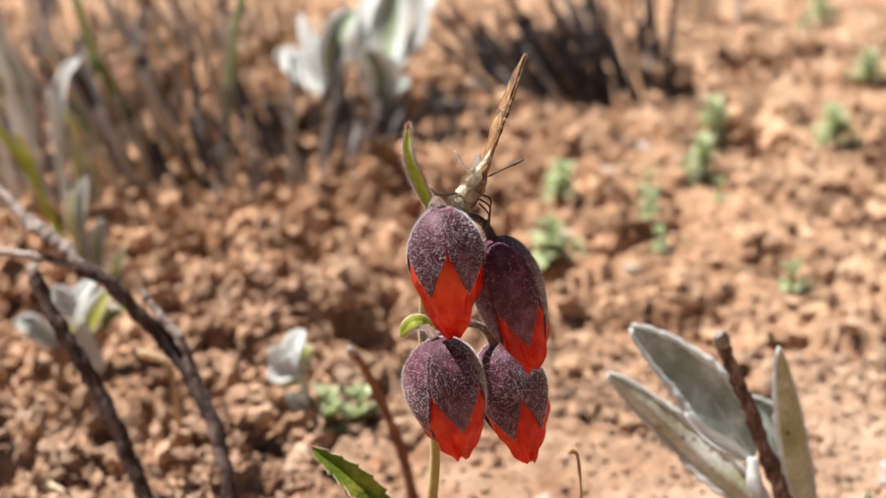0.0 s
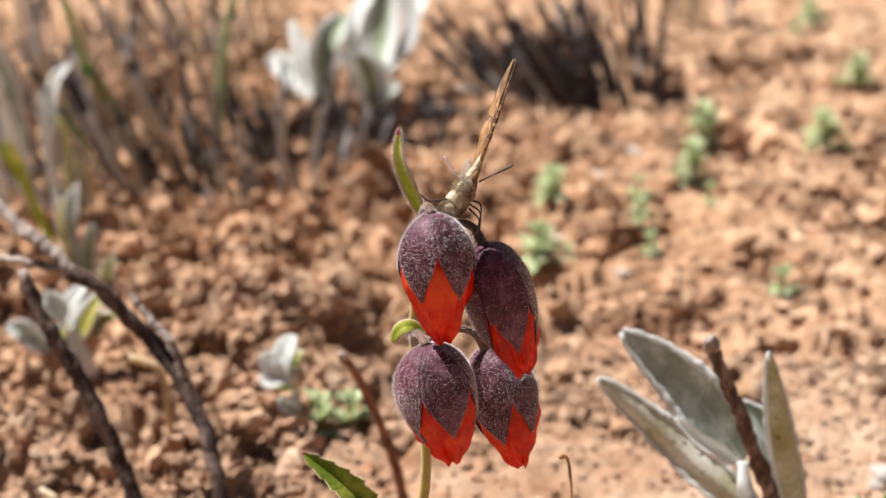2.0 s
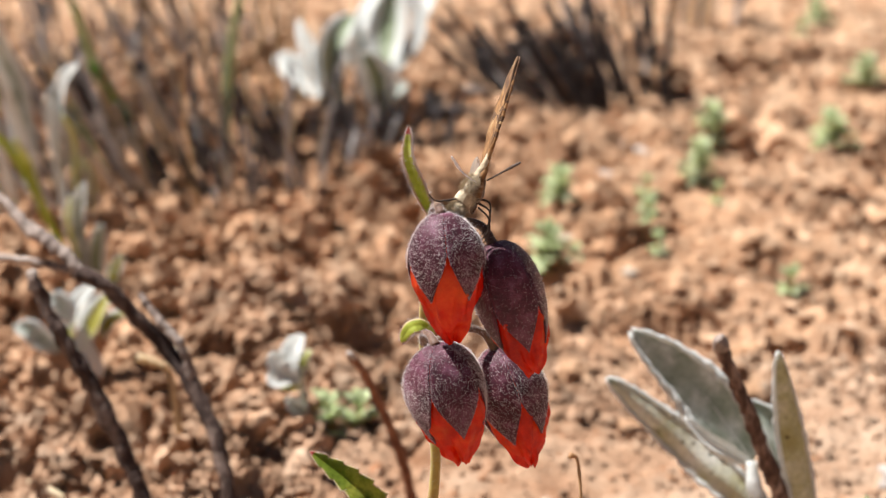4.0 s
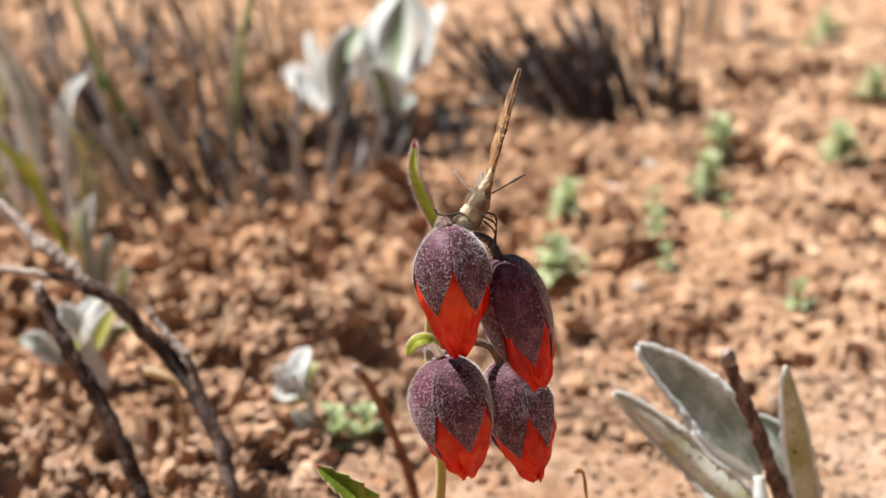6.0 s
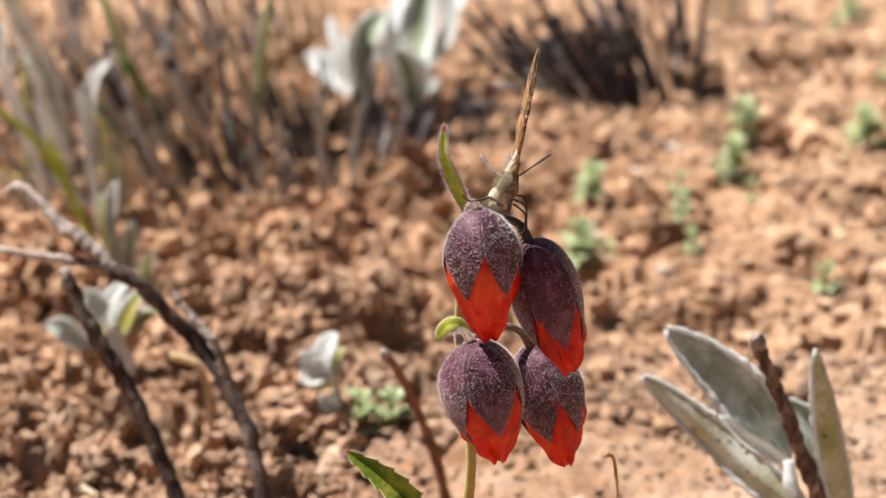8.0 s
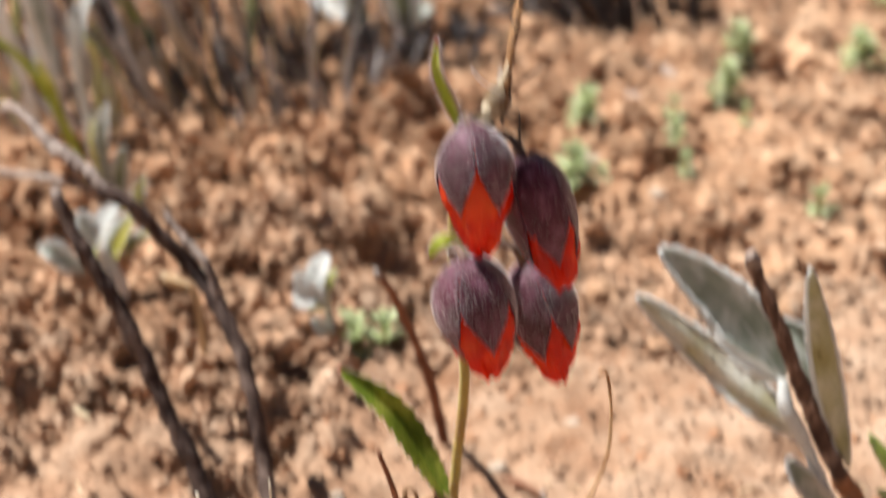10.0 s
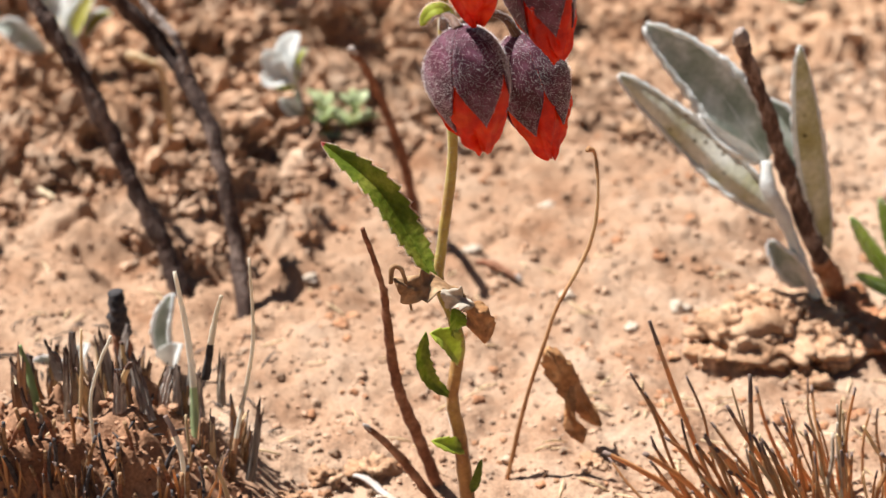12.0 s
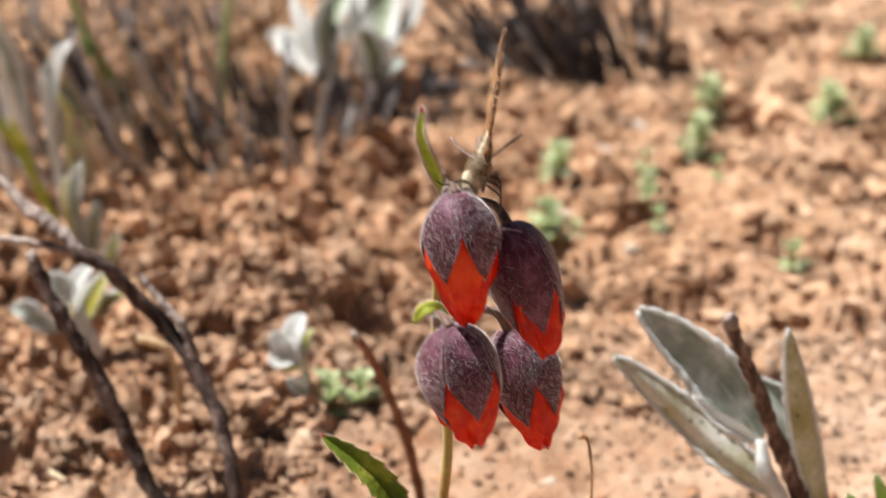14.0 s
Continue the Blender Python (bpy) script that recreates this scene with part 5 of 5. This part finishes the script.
FACE = (-0.45, -0.55, 0.6)
back = felt_plant((-19.7, 258, 0), "silver-white felted plant in dry grass", [
    ([(-22.9, 264.0, 5.0), (-30.6, 270.0, 10.0), (-35.3, 274.0, 13.0), (-39.6, 278.0, 15.6)], 6.6, (-0.1, -0.75, 0.7), 0.3, 0.5, FELT, "white felted leaf"),
    ([(-26.0, 266.0, 9.6), (-30.0, 270.0, 16.0), (-32.2, 274.0, 20.4), (-34.0, 278.0, 24.2)], 3.8, (-0.1, -0.75, 0.6), 0.1, 0.1, FELT, "white felted leaf"),
    ([(-23.6, 262.0, 8.0), (-25.2, 262.0, 17.4), (-23.4, 263.0, 24.2), (-20.3, 266.0, 28.4)], 7.4, (-0.3, -0.9, 0.3), 0.25, 0.3, SILVER_DULL, "dull green leaf with a white edge"),
    ([(-15.8, 266.0, 14.0), (-18.2, 264.0, 22.0), (-16.4, 266.0, 29.7), (-11.8, 270.0, 35.0)], 5.2, (-0.75, -0.7, 0.3), 0.15, 0.3, FELT, "curved white leaf of the hooded tip"),
    ([(-11.4, 266.0, 14.0), (-5.6, 264.0, 22.6), (-5.0, 266.0, 29.3), (-9.7, 270.0, 35.6)], 4.6, (-0.6, -0.8, 0.3), 0.15, 0.3, FELT, "curved white leaf of the hooded tip"),
    ([(-13.8, 270.0, 11.9), (-13.0, 276.0, 18.5), (-12.3, 280.0, 25.8), (-11.3, 282.0, 33.0)], 10.5, (-0.2, -0.9, 0.2), 0.1, 0.4, SILVER_DULL, "dull green inner leaf of the hood"),
    ([(-14.0, 260.0, 6.5), (-14.2, 257.0, 13.6), (-15.4, 255.0, 18.6), (-17.6, 254.0, 22.6)], 8.6, (-0.1, -0.9, 0.2), 0.25, 0.4, SILVER_DULL, "cupped dull green leaf with a white rim"),
    ([(-19.6, 258.0, 17.8), (-20.5, 256.0, 21.0), (-21.7, 255.0, 24.4)], 3.4, (-0.4, -0.8, 0.4), 0.2, 0.3, FELT, "small white leaf"),
    ([(-12.6, 258.0, 8.4), (-10.0, 256.0, 12.3), (-7.3, 255.0, 14.6)], 4.2, (0, -0.6, 0.8), 0.3, 0.4, SILVER, "small silver leaf"),
    ([(-6.9, 274.0, 21.8), (-4.3, 276.0, 26.7), (-1.6, 280.0, 31.0)], 4.6, (-0.4, -0.7, 0.5), 0.1, 0.2, FELT, "white felted leaf")])
part("stem", tube(bmesh.new(), [(-20.1, 262.0, -3.5), (-21.0, 262.0, 2.5), (-22.9, 263.0, 8.0)], [1.1, 0.9, 0.8], 12, 8, 0.3), FELT_GREY, back, "grey woolly stem")
part("stem", tube(bmesh.new(), [(-18.1, 262.0, -3.5), (-15.0, 261.0, 3.5), (-13.6, 261.0, 10.0), (-14.5, 264, 15)], [1.2, 1.0, 0.9, 0.8], 14, 8, 0.3), FELT_GREY, back, "grey woolly stem")
felt_plant((-60, 127, 0), "small silver-leaved plant with yellowing leaves", [
    ([(-64.0, 126.0, 2.6), (-67.2, 126.0, 5.3), (-69.2, 126.0, 6.9), (-72.0, 126.0, 7.6)], 4.2, (-0.4, -0.7, 0.6), 0.2, 0.3, SILVER, "silver-green leaf"),
    ([(-61.0, 126.4, 8.4), (-62.8, 126.4, 10.6), (-64.1, 126.4, 12.0), (-66.0, 126.4, 13.0)], 4.0, FACE, 0.2, 0.3, SILVER, "silver-green leaf"),
    ([(-62.0, 125.5, 7.0), (-60.9, 125.5, 10.4), (-59.7, 125.5, 12.8), (-57.6, 125.5, 15.2)], 4.0, FACE, 0.2, 0.4, FELT, "white felted leaf"),
    ([(-61.4, 126.8, 1.5), (-58.8, 126.8, 6.8), (-57.0, 126.8, 10.1), (-55.5, 126.8, 13.2)], 5.4, FACE, 0.25, 0.3, OLIVE_LEAF, "yellowing olive leaf"),
    ([(-59.9, 124.8, 8.4), (-59.4, 124.4, 5.2), (-58.2, 124.0, 1.8), (-57.2, 123.6, -0.6)], 4.6, FACE, 0.2, 0.3, FELT, "drooping white felted leaf"),
    ([(-62.5, 125.6, 3.4), (-62.2, 125.6, 6.5), (-61.3, 125.6, 9.6)], 2.6, FACE, 0.3, 0.3, YELLOWED, "yellowing leaf"),
    ([(-57.4, 126.4, 5.4), (-55.2, 126.4, 8.4), (-53.0, 126.4, 9.8)], 3.0, FACE, 0.3, 0.3, OLIVE_LEAF, "yellowing olive leaf"),
    ([(-59.4, 128, -1.5), (-59.6, 127.5, 2.5), (-60.2, 126.5, 6.5)], 1.6, (-0.3, -1, 0.2), 0.5, 0.4, SILVER, "narrow silver leaf")])
felt_plant((-66, 167.5, 0), "upright silver leaf shoot in the soil", [
    ([(-66.2, 167.1, -0.8), (-67.1, 166.5, 8.2), (-67.0, 165.8, 14.0), (-65.7, 165.1, 20.4)], 4.4, (-0.45, -0.85, 0.3), 0.35, 0.3, SILVER, "upright silver leaf"),
    ([(-64.9, 166.6, -0.8), (-64.6, 166.0, 4.8), (-64.0, 165.4, 8.4), (-63.2, 165.0, 12.4)], 3.8, (-0.2, -1, 0.3), 0.2, 0.2, SILVER_DULL, "upright dull green leaf"),
    ([(-67.4, 166.4, 2.0), (-68.9, 166.0, 10.0), (-69.2, 165.4, 13.6), (-68.4, 165.0, 18.0)], 2.2, (-0.45, -0.9, 0.3), 0.3, 0.2, YELLOWED, "upright yellowed leaf"),
    ([(-64.6, 167.1, -1.2), (-61.8, 166.5, 0.8), (-60.9, 165.8, 3.2), (-59.7, 165.1, 6.4)], 3.2, (-0.3, -0.9, 0.3), 0.3, 0.3, YELLOWED, "yellow-green bract")])
felt_plant((-20, 98.5, 0), "tiny plant with white tip leaves and green rosettes", [
    ([(-21.9, 98.0, 11.0), (-22.6, 97.4, 13.4), (-22.2, 97.0, 15.7), (-21.0, 97.0, 18.0)], 4.8, FACE, 0.15, 0.2, FELT, "white felted leaf"),
    ([(-21.9, 98.0, 10.7), (-23.6, 97.2, 12.2), (-25.0, 97.0, 13.6), (-26.4, 97.0, 15.0)], 4.2, FACE, 0.15, 0.2, FELT, "white felted leaf"),
    ([(-21.9, 97.8, 10.7), (-23.7, 96.8, 10.9), (-25.4, 96.4, 11.0), (-26.9, 96.4, 11.6)], 3.6, FACE, 0.15, 0.2, FELT, "white felted leaf"),
    ([(-21.9, 97.4, 10.2), (-22.6, 96.4, 11.6), (-23.0, 96.0, 13.0), (-23.2, 96.0, 14.6)], 4.2, FACE, 0.15, 0.3, FELT, "white felted leaf"),
    ([(-21.7, 98.0, 9.0), (-21.2, 97.6, 12.0), (-20.7, 97.4, 13.9), (-19.9, 97.4, 15.4)], 2.2, FACE, 0.3, 0.5, YELLOWED, "yellowing leaf"),
    ([(-21.8, 97.6, 8.8), (-23.3, 97.0, 9.1), (-25.0, 96.8, 9.6)], 1.6, FACE, 0.3, 0.5, YELLOWED, "yellowing leaf"),
    ([(-21.2, 98.0, 4.6), (-22.7, 97.4, 6.2), (-24.0, 97.2, 7.4)], 2.4, FACE, 0.4, 0.5, SILVER, "silver-green leaf"),
    ([(-19.2, 98.4, -1.5), (-20.8, 98.2, 3.9), (-21.9, 98.0, 11.0)], 1.0, (-0.3, -1, 0.2), 0.5, 0.4, SILVER_DULL, "narrow stem leaf")])
felt_plant((-33.5, 31, 0), "small silver leaf shoot behind burnt grass", [
    ([(-33.5, 31, 0.5), (-33.9, 31, 4), (-33.7, 31, 7), (-32.9, 31, 10.6)], 3.0, FACE, 0.25, 0.4, SILVER, "upright silver leaf"),
    ([(-33.0, 30, 0), (-33.0, 29, 1.6), (-32.8, 28.4, 3.2), (-32.0, 28, 5.4)], 4.2, FACE, 0.3, 0.4, FELT, "white felted leaf"),
    ([(-44, 30, -0.5), (-44.4, 30, 1.2), (-44.2, 30, 2.6), (-43.4, 30, 4.2)], 2.6, FACE, 0.3, 0.4, FELT, "small white leaf"),
    ([(-45, 30, -0.5), (-47, 30, 0.4), (-49, 30, 1.0), (-50.5, 30, 0.8)], 2.4, FACE, 0.3, 0.4, SILVER, "small silver leaf")])
felt_plant((-82, 200, 0), "tall plant with long pale grey-green leaves", [
    ([(-82.6, 199, 6), (-83.3, 198, 21.4), (-84.6, 197, 33), (-91.5, 196, 49)], 7.6, (-0.55, -0.8, 0.3), 0.1, 0.1, SILVER, "long grey-green leaf"),
    ([(-86, 199, 4), (-88.6, 199, 18), (-91.6, 199, 30), (-92.6, 199, 42)], 4.6, (-0.6, -0.6, 0.4), 0.3, 0.2, FELT, "long white leaf"),
    ([(-81.6, 196, 4), (-82.2, 195.4, 18), (-84.6, 195, 28), (-87.6, 195, 36)], 3.2, (-0.7, -0.6, 0.4), 0.2, 0.2, FELT, "long white leaf"),
    ([(-76.2, 198, 2), (-75.8, 197, 14), (-76.3, 196, 22), (-77.6, 196, 30)], 4.0, (-0.6, -0.7, 0.4), 0.3, 0.3, FELT, "white leaf"),
    ([(-76.4, 197, 12), (-75.4, 196, 25), (-74.0, 196, 31.5), (-71.2, 196, 35)], 3.6, (-0.6, -0.7, 0.4), 0.3, 0.3, FELT, "white leaf"),
    ([(-72.6, 198, 2), (-72.9, 196, 12), (-72.2, 194, 20), (-74.6, 193, 26)], 3.4, FACE, 0.3, 0.3, YELLOWED, "yellow-green leaf"),
    ([(-71, 196, 2), (-69.5, 194, 8), (-69.0, 193, 13), (-70, 192, 18)], 2.6, FACE, 0.3, 0.3, OLIVE_LEAF, "yellow-green leaf")])


# ---- green sprouts ----
def seedling(at, high, wide, seed, mat=SPROUT):
    """A seedling: whorls of small pointed leaves, spreading below and upright at the top."""
    rng = random.Random(seed)
    x, y = at
    z = ground_z(x, y)
    ob = thing("seedling", (x, y, z), "tiny pale green seedling growing in the soil", "seedling", "pale green seedlings")
    top = Vector((x + rng.uniform(-0.1, 0.1) * wide, y, z + high * 0.62))
    part("stem", tube(bmesh.new(), [(x, y, z - 1.5), (x, y, z + high * 0.3), top], [0.5, 0.45, 0.35], 6, 6), STEM, ob)
    whorls = 2 if high < 6 else (3 if high < 9 else 4)
    for w in range(whorls):
        u = w / (whorls - 1)
        c = Vector((x, y, z + high * 0.12)).lerp(top, u)
        for k in range(9 if w < whorls - 1 else 6):
            a = 6.283 * (k / 9 + 0.5 * (w % 2) / 9) + rng.uniform(-.3, .3)
            e = 0.18 + 0.78 * u + rng.uniform(-.25, .25)
            d = Vector((math.cos(a) * math.cos(e), math.sin(a) * math.cos(e), math.sin(e)))
            L = wide * (0.70 - 0.12 * u) * rng.uniform(0.75, 1.15)
            pts = [c, c + d * L * 0.5 + Vector((0, 0, 0.10 * L)), c + d * L]
            bm = leaf(bmesh.new(), pts, wide * 0.30, Vector((0, 0, 1)) + Vector((-d.x, -d.y, 0)) * 0.4, 0.25, 0.2, teeth=0.15, count=3, thick=0.4, n=8, m=4, blunt=0.6)
            part("leaf", bm, mat, ob)
    return ob


for k, (x, y, high, wide) in enumerate(SEEDLINGS):
    seedling((x, y), high, wide, 40 + k)

shoot = thing("hairy_shoot", (61, 48, 0), "bright green hairy-leaved shoot at the silver plant", "plant")
rngs = random.Random(12)
for pts, w in (([(61, 48, 1.5), (57, 47, 5.5), (54, 46.6, 9.4), (51.2, 46, 13.8)], 1.9), ([(61, 48, 1.5), (58, 46.6, 2.6), (55.4, 46, 4.0), (52.6, 45.4, 5.8)], 1.8), ([(61, 49, 1.5), (58.6, 49, 7), (57, 49, 11), (55.4, 49, 15)], 1.9),
               ([(62, 48, 1.5), (60.6, 47.4, 7), (59.6, 47, 12), (58.8, 46.6, 17)], 2.0), ([(62, 48, 1.5), (64, 47, 7), (65, 46.4, 11), (65.4, 46, 15.4)], 2.0), ([(61, 47.5, 1.0), (59.5, 45.5, 1.8), (57.8, 44, 2.4), (56, 43, 2.4)], 1.7), ([(62, 48, 1), (66, 46, 4), (69, 45, 7)], 2)):
    bm = leaf(bmesh.new(), pts, w * 1.35, (-0.3, -0.7, 0.7), 0.4, 0.2, teeth=0.2, count=9, thick=0.3, n=36, edge=1, blunt=0.4)
    lf = part("leaf", bm, [HAIRY_GREEN, SPROUT], shoot, "narrow folded green leaf with pale hairy edges")
    roots = [(q + Vector((rngs.uniform(-.7, .7), -0.3, rngs.uniform(-.5, .5))), Vector((rngs.gauss(0, .6), -1, rngs.gauss(.3, .6))).normalized()) for q in glide(pts, 320)]
    spikes("hairs", roots, 0.7, 0.014, lf, HAIR_WHITE, 3, label="pale hairs")

# single grass blades in the scorched grass
for pts, w, mat in (([(-47.5, 232, -1), (-46.2, 232, 18), (-44.6, 232, 31), (-41.5, 232, 46)], 2.4, GREEN_BLADE), ([(-58, 223, -1), (-66.4, 223, 15), (-72.0, 223, 24.5), (-78.5, 224, 46)], 2.6, GREEN_BLADE),
                    ([(-62, 221, 4), (-67.0, 221.4, 16.0), (-71.0, 221.4, 24.0), (-73.6, 221.4, 28.5)], 2.2, FRESH_BLADE), ([(-70, 172, -1), (-76.9, 172, 17.5), (-82, 172, 26.4), (-91, 172, 34)], 1.7, LIME),
                    ([(-75, 172.5, 10), (-77.2, 172, 20.8), (-78, 171.6, 23.6), (-79.6, 171.4, 27)], 1.8, YELLOWED), ([(-95, 215, -1), (-93, 214, 16), (-92, 213, 34), (-93, 212, 50)], 1.8, GREEN_BLADE)):
    ob = thing("grass_shoot", pts[0], "single green grass shoot drying to straw at the tip", "grass", "green grass shoots")
    part("blade", leaf(bmesh.new(), pts, w, (-0.3, -1, 0.3), 0.2, 0, thick=0.3, n=24, m=6, blunt=0.3, peak=0.4), mat, ob)

# ---- dead leaf, chips, stones and clods on the soil ----
dl = thing("dead_leaf", (15, 15, 0), "curled brown dead leaf lying on the soil", "dead leaf")
part("blade", leaf(bmesh.new(), [(10.6, 14, 13.0), (11.8, 14, 11.6), (13.4, 14, 8.6), (15.6, 15, 5.0), (17.4, 15, 2.2)], 3.4, (0.3, -0.9, 0.4), 0.9, -1.5, teeth=0.22, count=6, thick=0.35, n=44, m=18, wave=0.6, blunt=0.45), DEAD_WARM, dl)
part("lobe", leaf(bmesh.new(), [(13.4, 14, 8.4), (13.6, 13.2, 5.6), (14.4, 12.8, 3.2), (15.2, 12.6, 1.4)], 2.2, (-0.6, -1, 0.2), 0.8, -0.8, teeth=0.2, count=4, thick=0.3, n=26, wave=0.8, blunt=0.4), DEAD_WARM, dl)


def lying(name, x, y, length, wide, turn, mat, label, cat, up=0.5):
    z = ground_z(x, y) + up
    c, s = math.cos(radians(turn)), math.sin(radians(turn))
    h = length / 2
    p = [(x - c * h, y - s * h, z), (x - c * h * .3 - s * .4, y - s * h * .3 + c * .4, z + 0.5), (x + c * h * .4, y + s * h * .4, z + 0.4), (x + c * h, y + s * h, z + 0.2)]
    solid(name, tube(bmesh.new(), p, [wide * .3, wide * .5, wide * .5, wide * .3], 20, 8, 0.4, flat=0.55, seed=int(x * 7)), mat, (x, y, z), label, cat)


lying("wood_chip", 44, 256, 11, 2.4, -48, SLATE, "bleached grey wood chip on the soil", "wood chip")
lying("wood_chip", 37, 234, 10, 1.8, -55, SLATE, "bleached grey wood chip on the soil", "wood chip")
lying("fallen_stick", 3, 280, 17, 2.6, 4, BARK_GREY, "weathered grey stick lying on the soil", "stick", 4.0)
lying("fallen_stick", -4, 270, 26, 3.0, -6, CHAR, "charred black stick lying on the soil", "stick", 2.6)
lying("fallen_stick", -40, 100, 14, 1.4, 100, STRAW, "short pale straw stick on the soil", "stick", 1.5)
lying("fallen_stick", -9, 6, 8, 1.0, -45, SLATE, "small grey sliver on the soil", "stick", 0.4)
lying("fallen_stick", -6.5, 3, 4.5, 1.0, -40, STONE, "small white sliver on the soil", "stick", 0.4)
lying("fallen_stick", -58, 78, 9, 1.1, -40, STRAW, "short pale straw stick on the soil", "stick", 1.0)
lying("fallen_stick", -45, 128, 9, 1.5, -20, DEAD_PALE, "short bleached stick on the soil", "stick", 1.5)
for x, y, s in ((-17.5, 52.5, 1.0), (15, 76, 1.1), (30.5, 48, 1.5), (24, 43, 1.0), (68, 84, 2.6), (-56, 200, 2.4), (-62, 180, 2.2), (36, 174, 1.4), (25, 190, 1.4), (4, 62, 1.2), (-70, 190, 2.0), (16, 50, 1.1), (31, 12, 1.0), (-27, 100, 1.2)):
    z = ground_z(x, y)
    solid("pebble", lump(bmesh.new(), (x, y, z + s * 0.1), s, 0.6, 0.6, int(x * 3 + y), 3), SLATE if s > 2.5 else STONE, (x, y, z), "small pale pebble half sunk in the soil", "pebble", "pale pebbles")
rngc = random.Random(21)
spots = [(42, 39, 8.0), (35, 36, 3.4), (47, 36, 4.6), (32, 33, 1.8), (39, 32.5, 1.6), (44, 31.5, 1.4), (-9, 9, 2.0), (-14, 8, 1.8), (60, 30, 2.2), (16, 10, 1.4), (45, 29, 1.8), (-18, 4, 1.4)]
while len(spots) < 70:
    y = rngc.uniform(85, 330)
    x = rngc.uniform(-1, 1) * 0.2 * (y + 185)
    spots.append((x, y, rngc.uniform(1.6, 3.8)))
for k, (x, y, s) in enumerate(spots):
    z = ground_z(x, y)
    big = s > 4
    c = Vector((x, y, z + s * (0.05 if big else 0.15)))
    bm = lump(bmesh.new(), c, s, 0.5 if big else 0.72, 0.55 if big else 1.0, k + 3, 5 if big else 4)
    if big:     # crumbs caked on the top and front of the large ones
        for q in range(150):
            a, e = rngc.uniform(0, 6.283), rngc.uniform(0.0, 1.4)
            d = Vector((math.cos(a) * math.cos(e) * s, math.sin(a) * math.cos(e) * s, math.sin(e) * s * 0.5)) * rngc.uniform(0.85, 1.05)
            lump(bm, c + d, min(0.25 + rngc.expovariate(3.2), 1.1), 0.8, 0.9, q + 7, 2)
    solid("clod", bm, CLOD, (x, y, z), "rough clod of dry orange earth", "clod", "earth clods")


def litter(name, mat, n, seed, label, boxes, size):
    """Tiny broken bits lying about, joined into one mesh."""
    rng = random.Random(seed)
    bm = bmesh.new()
    for _ in range(n):
        x0, x1, y0, y1 = rng.choice(boxes)
        x, y = rng.uniform(x0, x1), rng.uniform(y0, y1)
        z = ground_z(x, y) + 0.25
        L, a = size * rng.uniform(0.4, 1.3), rng.uniform(0, 6.28)
        d = Vector((math.cos(a) * L, math.sin(a) * L, rng.uniform(-0.15, 0.3) * L))
        p = Vector((x, y, z))
        tube(bm, [p - d * 0.5, p + Vector((0, 0, 0.06 * L)), p + d * 0.5], [0.1, 0.16, 0.1], 5, 5, 0.3, flat=0.6)
    ob = solid(name, bm, mat, (0, 0, 0), label, "litter")
    tagged(ob, kind="stuff")


def red_crumbs():
    rng = random.Random(55)
    bm = bmesh.new()
    for _ in range(170):
        cx, cy = rng.uniform(-22, 62), rng.uniform(4, 100)
        for _ in range(rng.choice((1, 1, 2, 4))):
            x, y = cx + rng.gauss(0, 1.1), cy + rng.gauss(0, 1.4)
            s = 0.22 + rng.expovariate(4.0)
            lump(bm, (x, y, ground_z(x, y) + 0.05), min(s, 0.95), 0.55, 0.9, rng.randint(1, 90), 2)
    tagged(solid("red_crumbs", bm, RED_CLOD, (0, 0, 0), "small crumbs of darker red earth on the pale crust", "soil crumbs"), kind="stuff")


red_crumbs()
litter("straw_litter", STRAW, 260, 3, "short broken bits of straw on the soil", [(-60, 60, 0, 60), (10, 60, 0, 30), (-80, 80, 100, 330), (-90, 10, 150, 300)], 3.2)
litter("char_litter", CHAR, 320, 4, "black charcoal flecks and burnt bits on the soil", [(-60, -20, 0, 40), (-90, 10, 90, 280), (-70, 0, 180, 270), (0, 70, 270, 330)], 2.6)


# ---- what moves: the butterfly leans upright on the bud, the flower nods a little ----
def motions():
    sway = [(0, 0, 0), (7.7, 0, 0), (10.0, 0.1, 0.0), (11.0, 0, 0.1), (13.0, 0.1, 0.25), (14.0, 0.1, 0.3)]
    walk(flower, [(t, pose(2.2 * MM, 1.0 * MM, -0.9 * MM, a, b, 0)) for t, a, b in sway])
    leans = [(0, 20.0), (2.0, 19.6), (4.5, 17.0), (5.5, 16.2), (6.0, 15.6), (6.5, 14.0), (7.5, 12.2), (10.0, 10.0), (13.0, 8.4), (14.0, 9.2)]
    walk(butterfly, [(t, pose(FEET[0] * MM, FEET[1] * MM, FEET[2] * MM, 0, a, 0)) for t, a in leans])


motions()
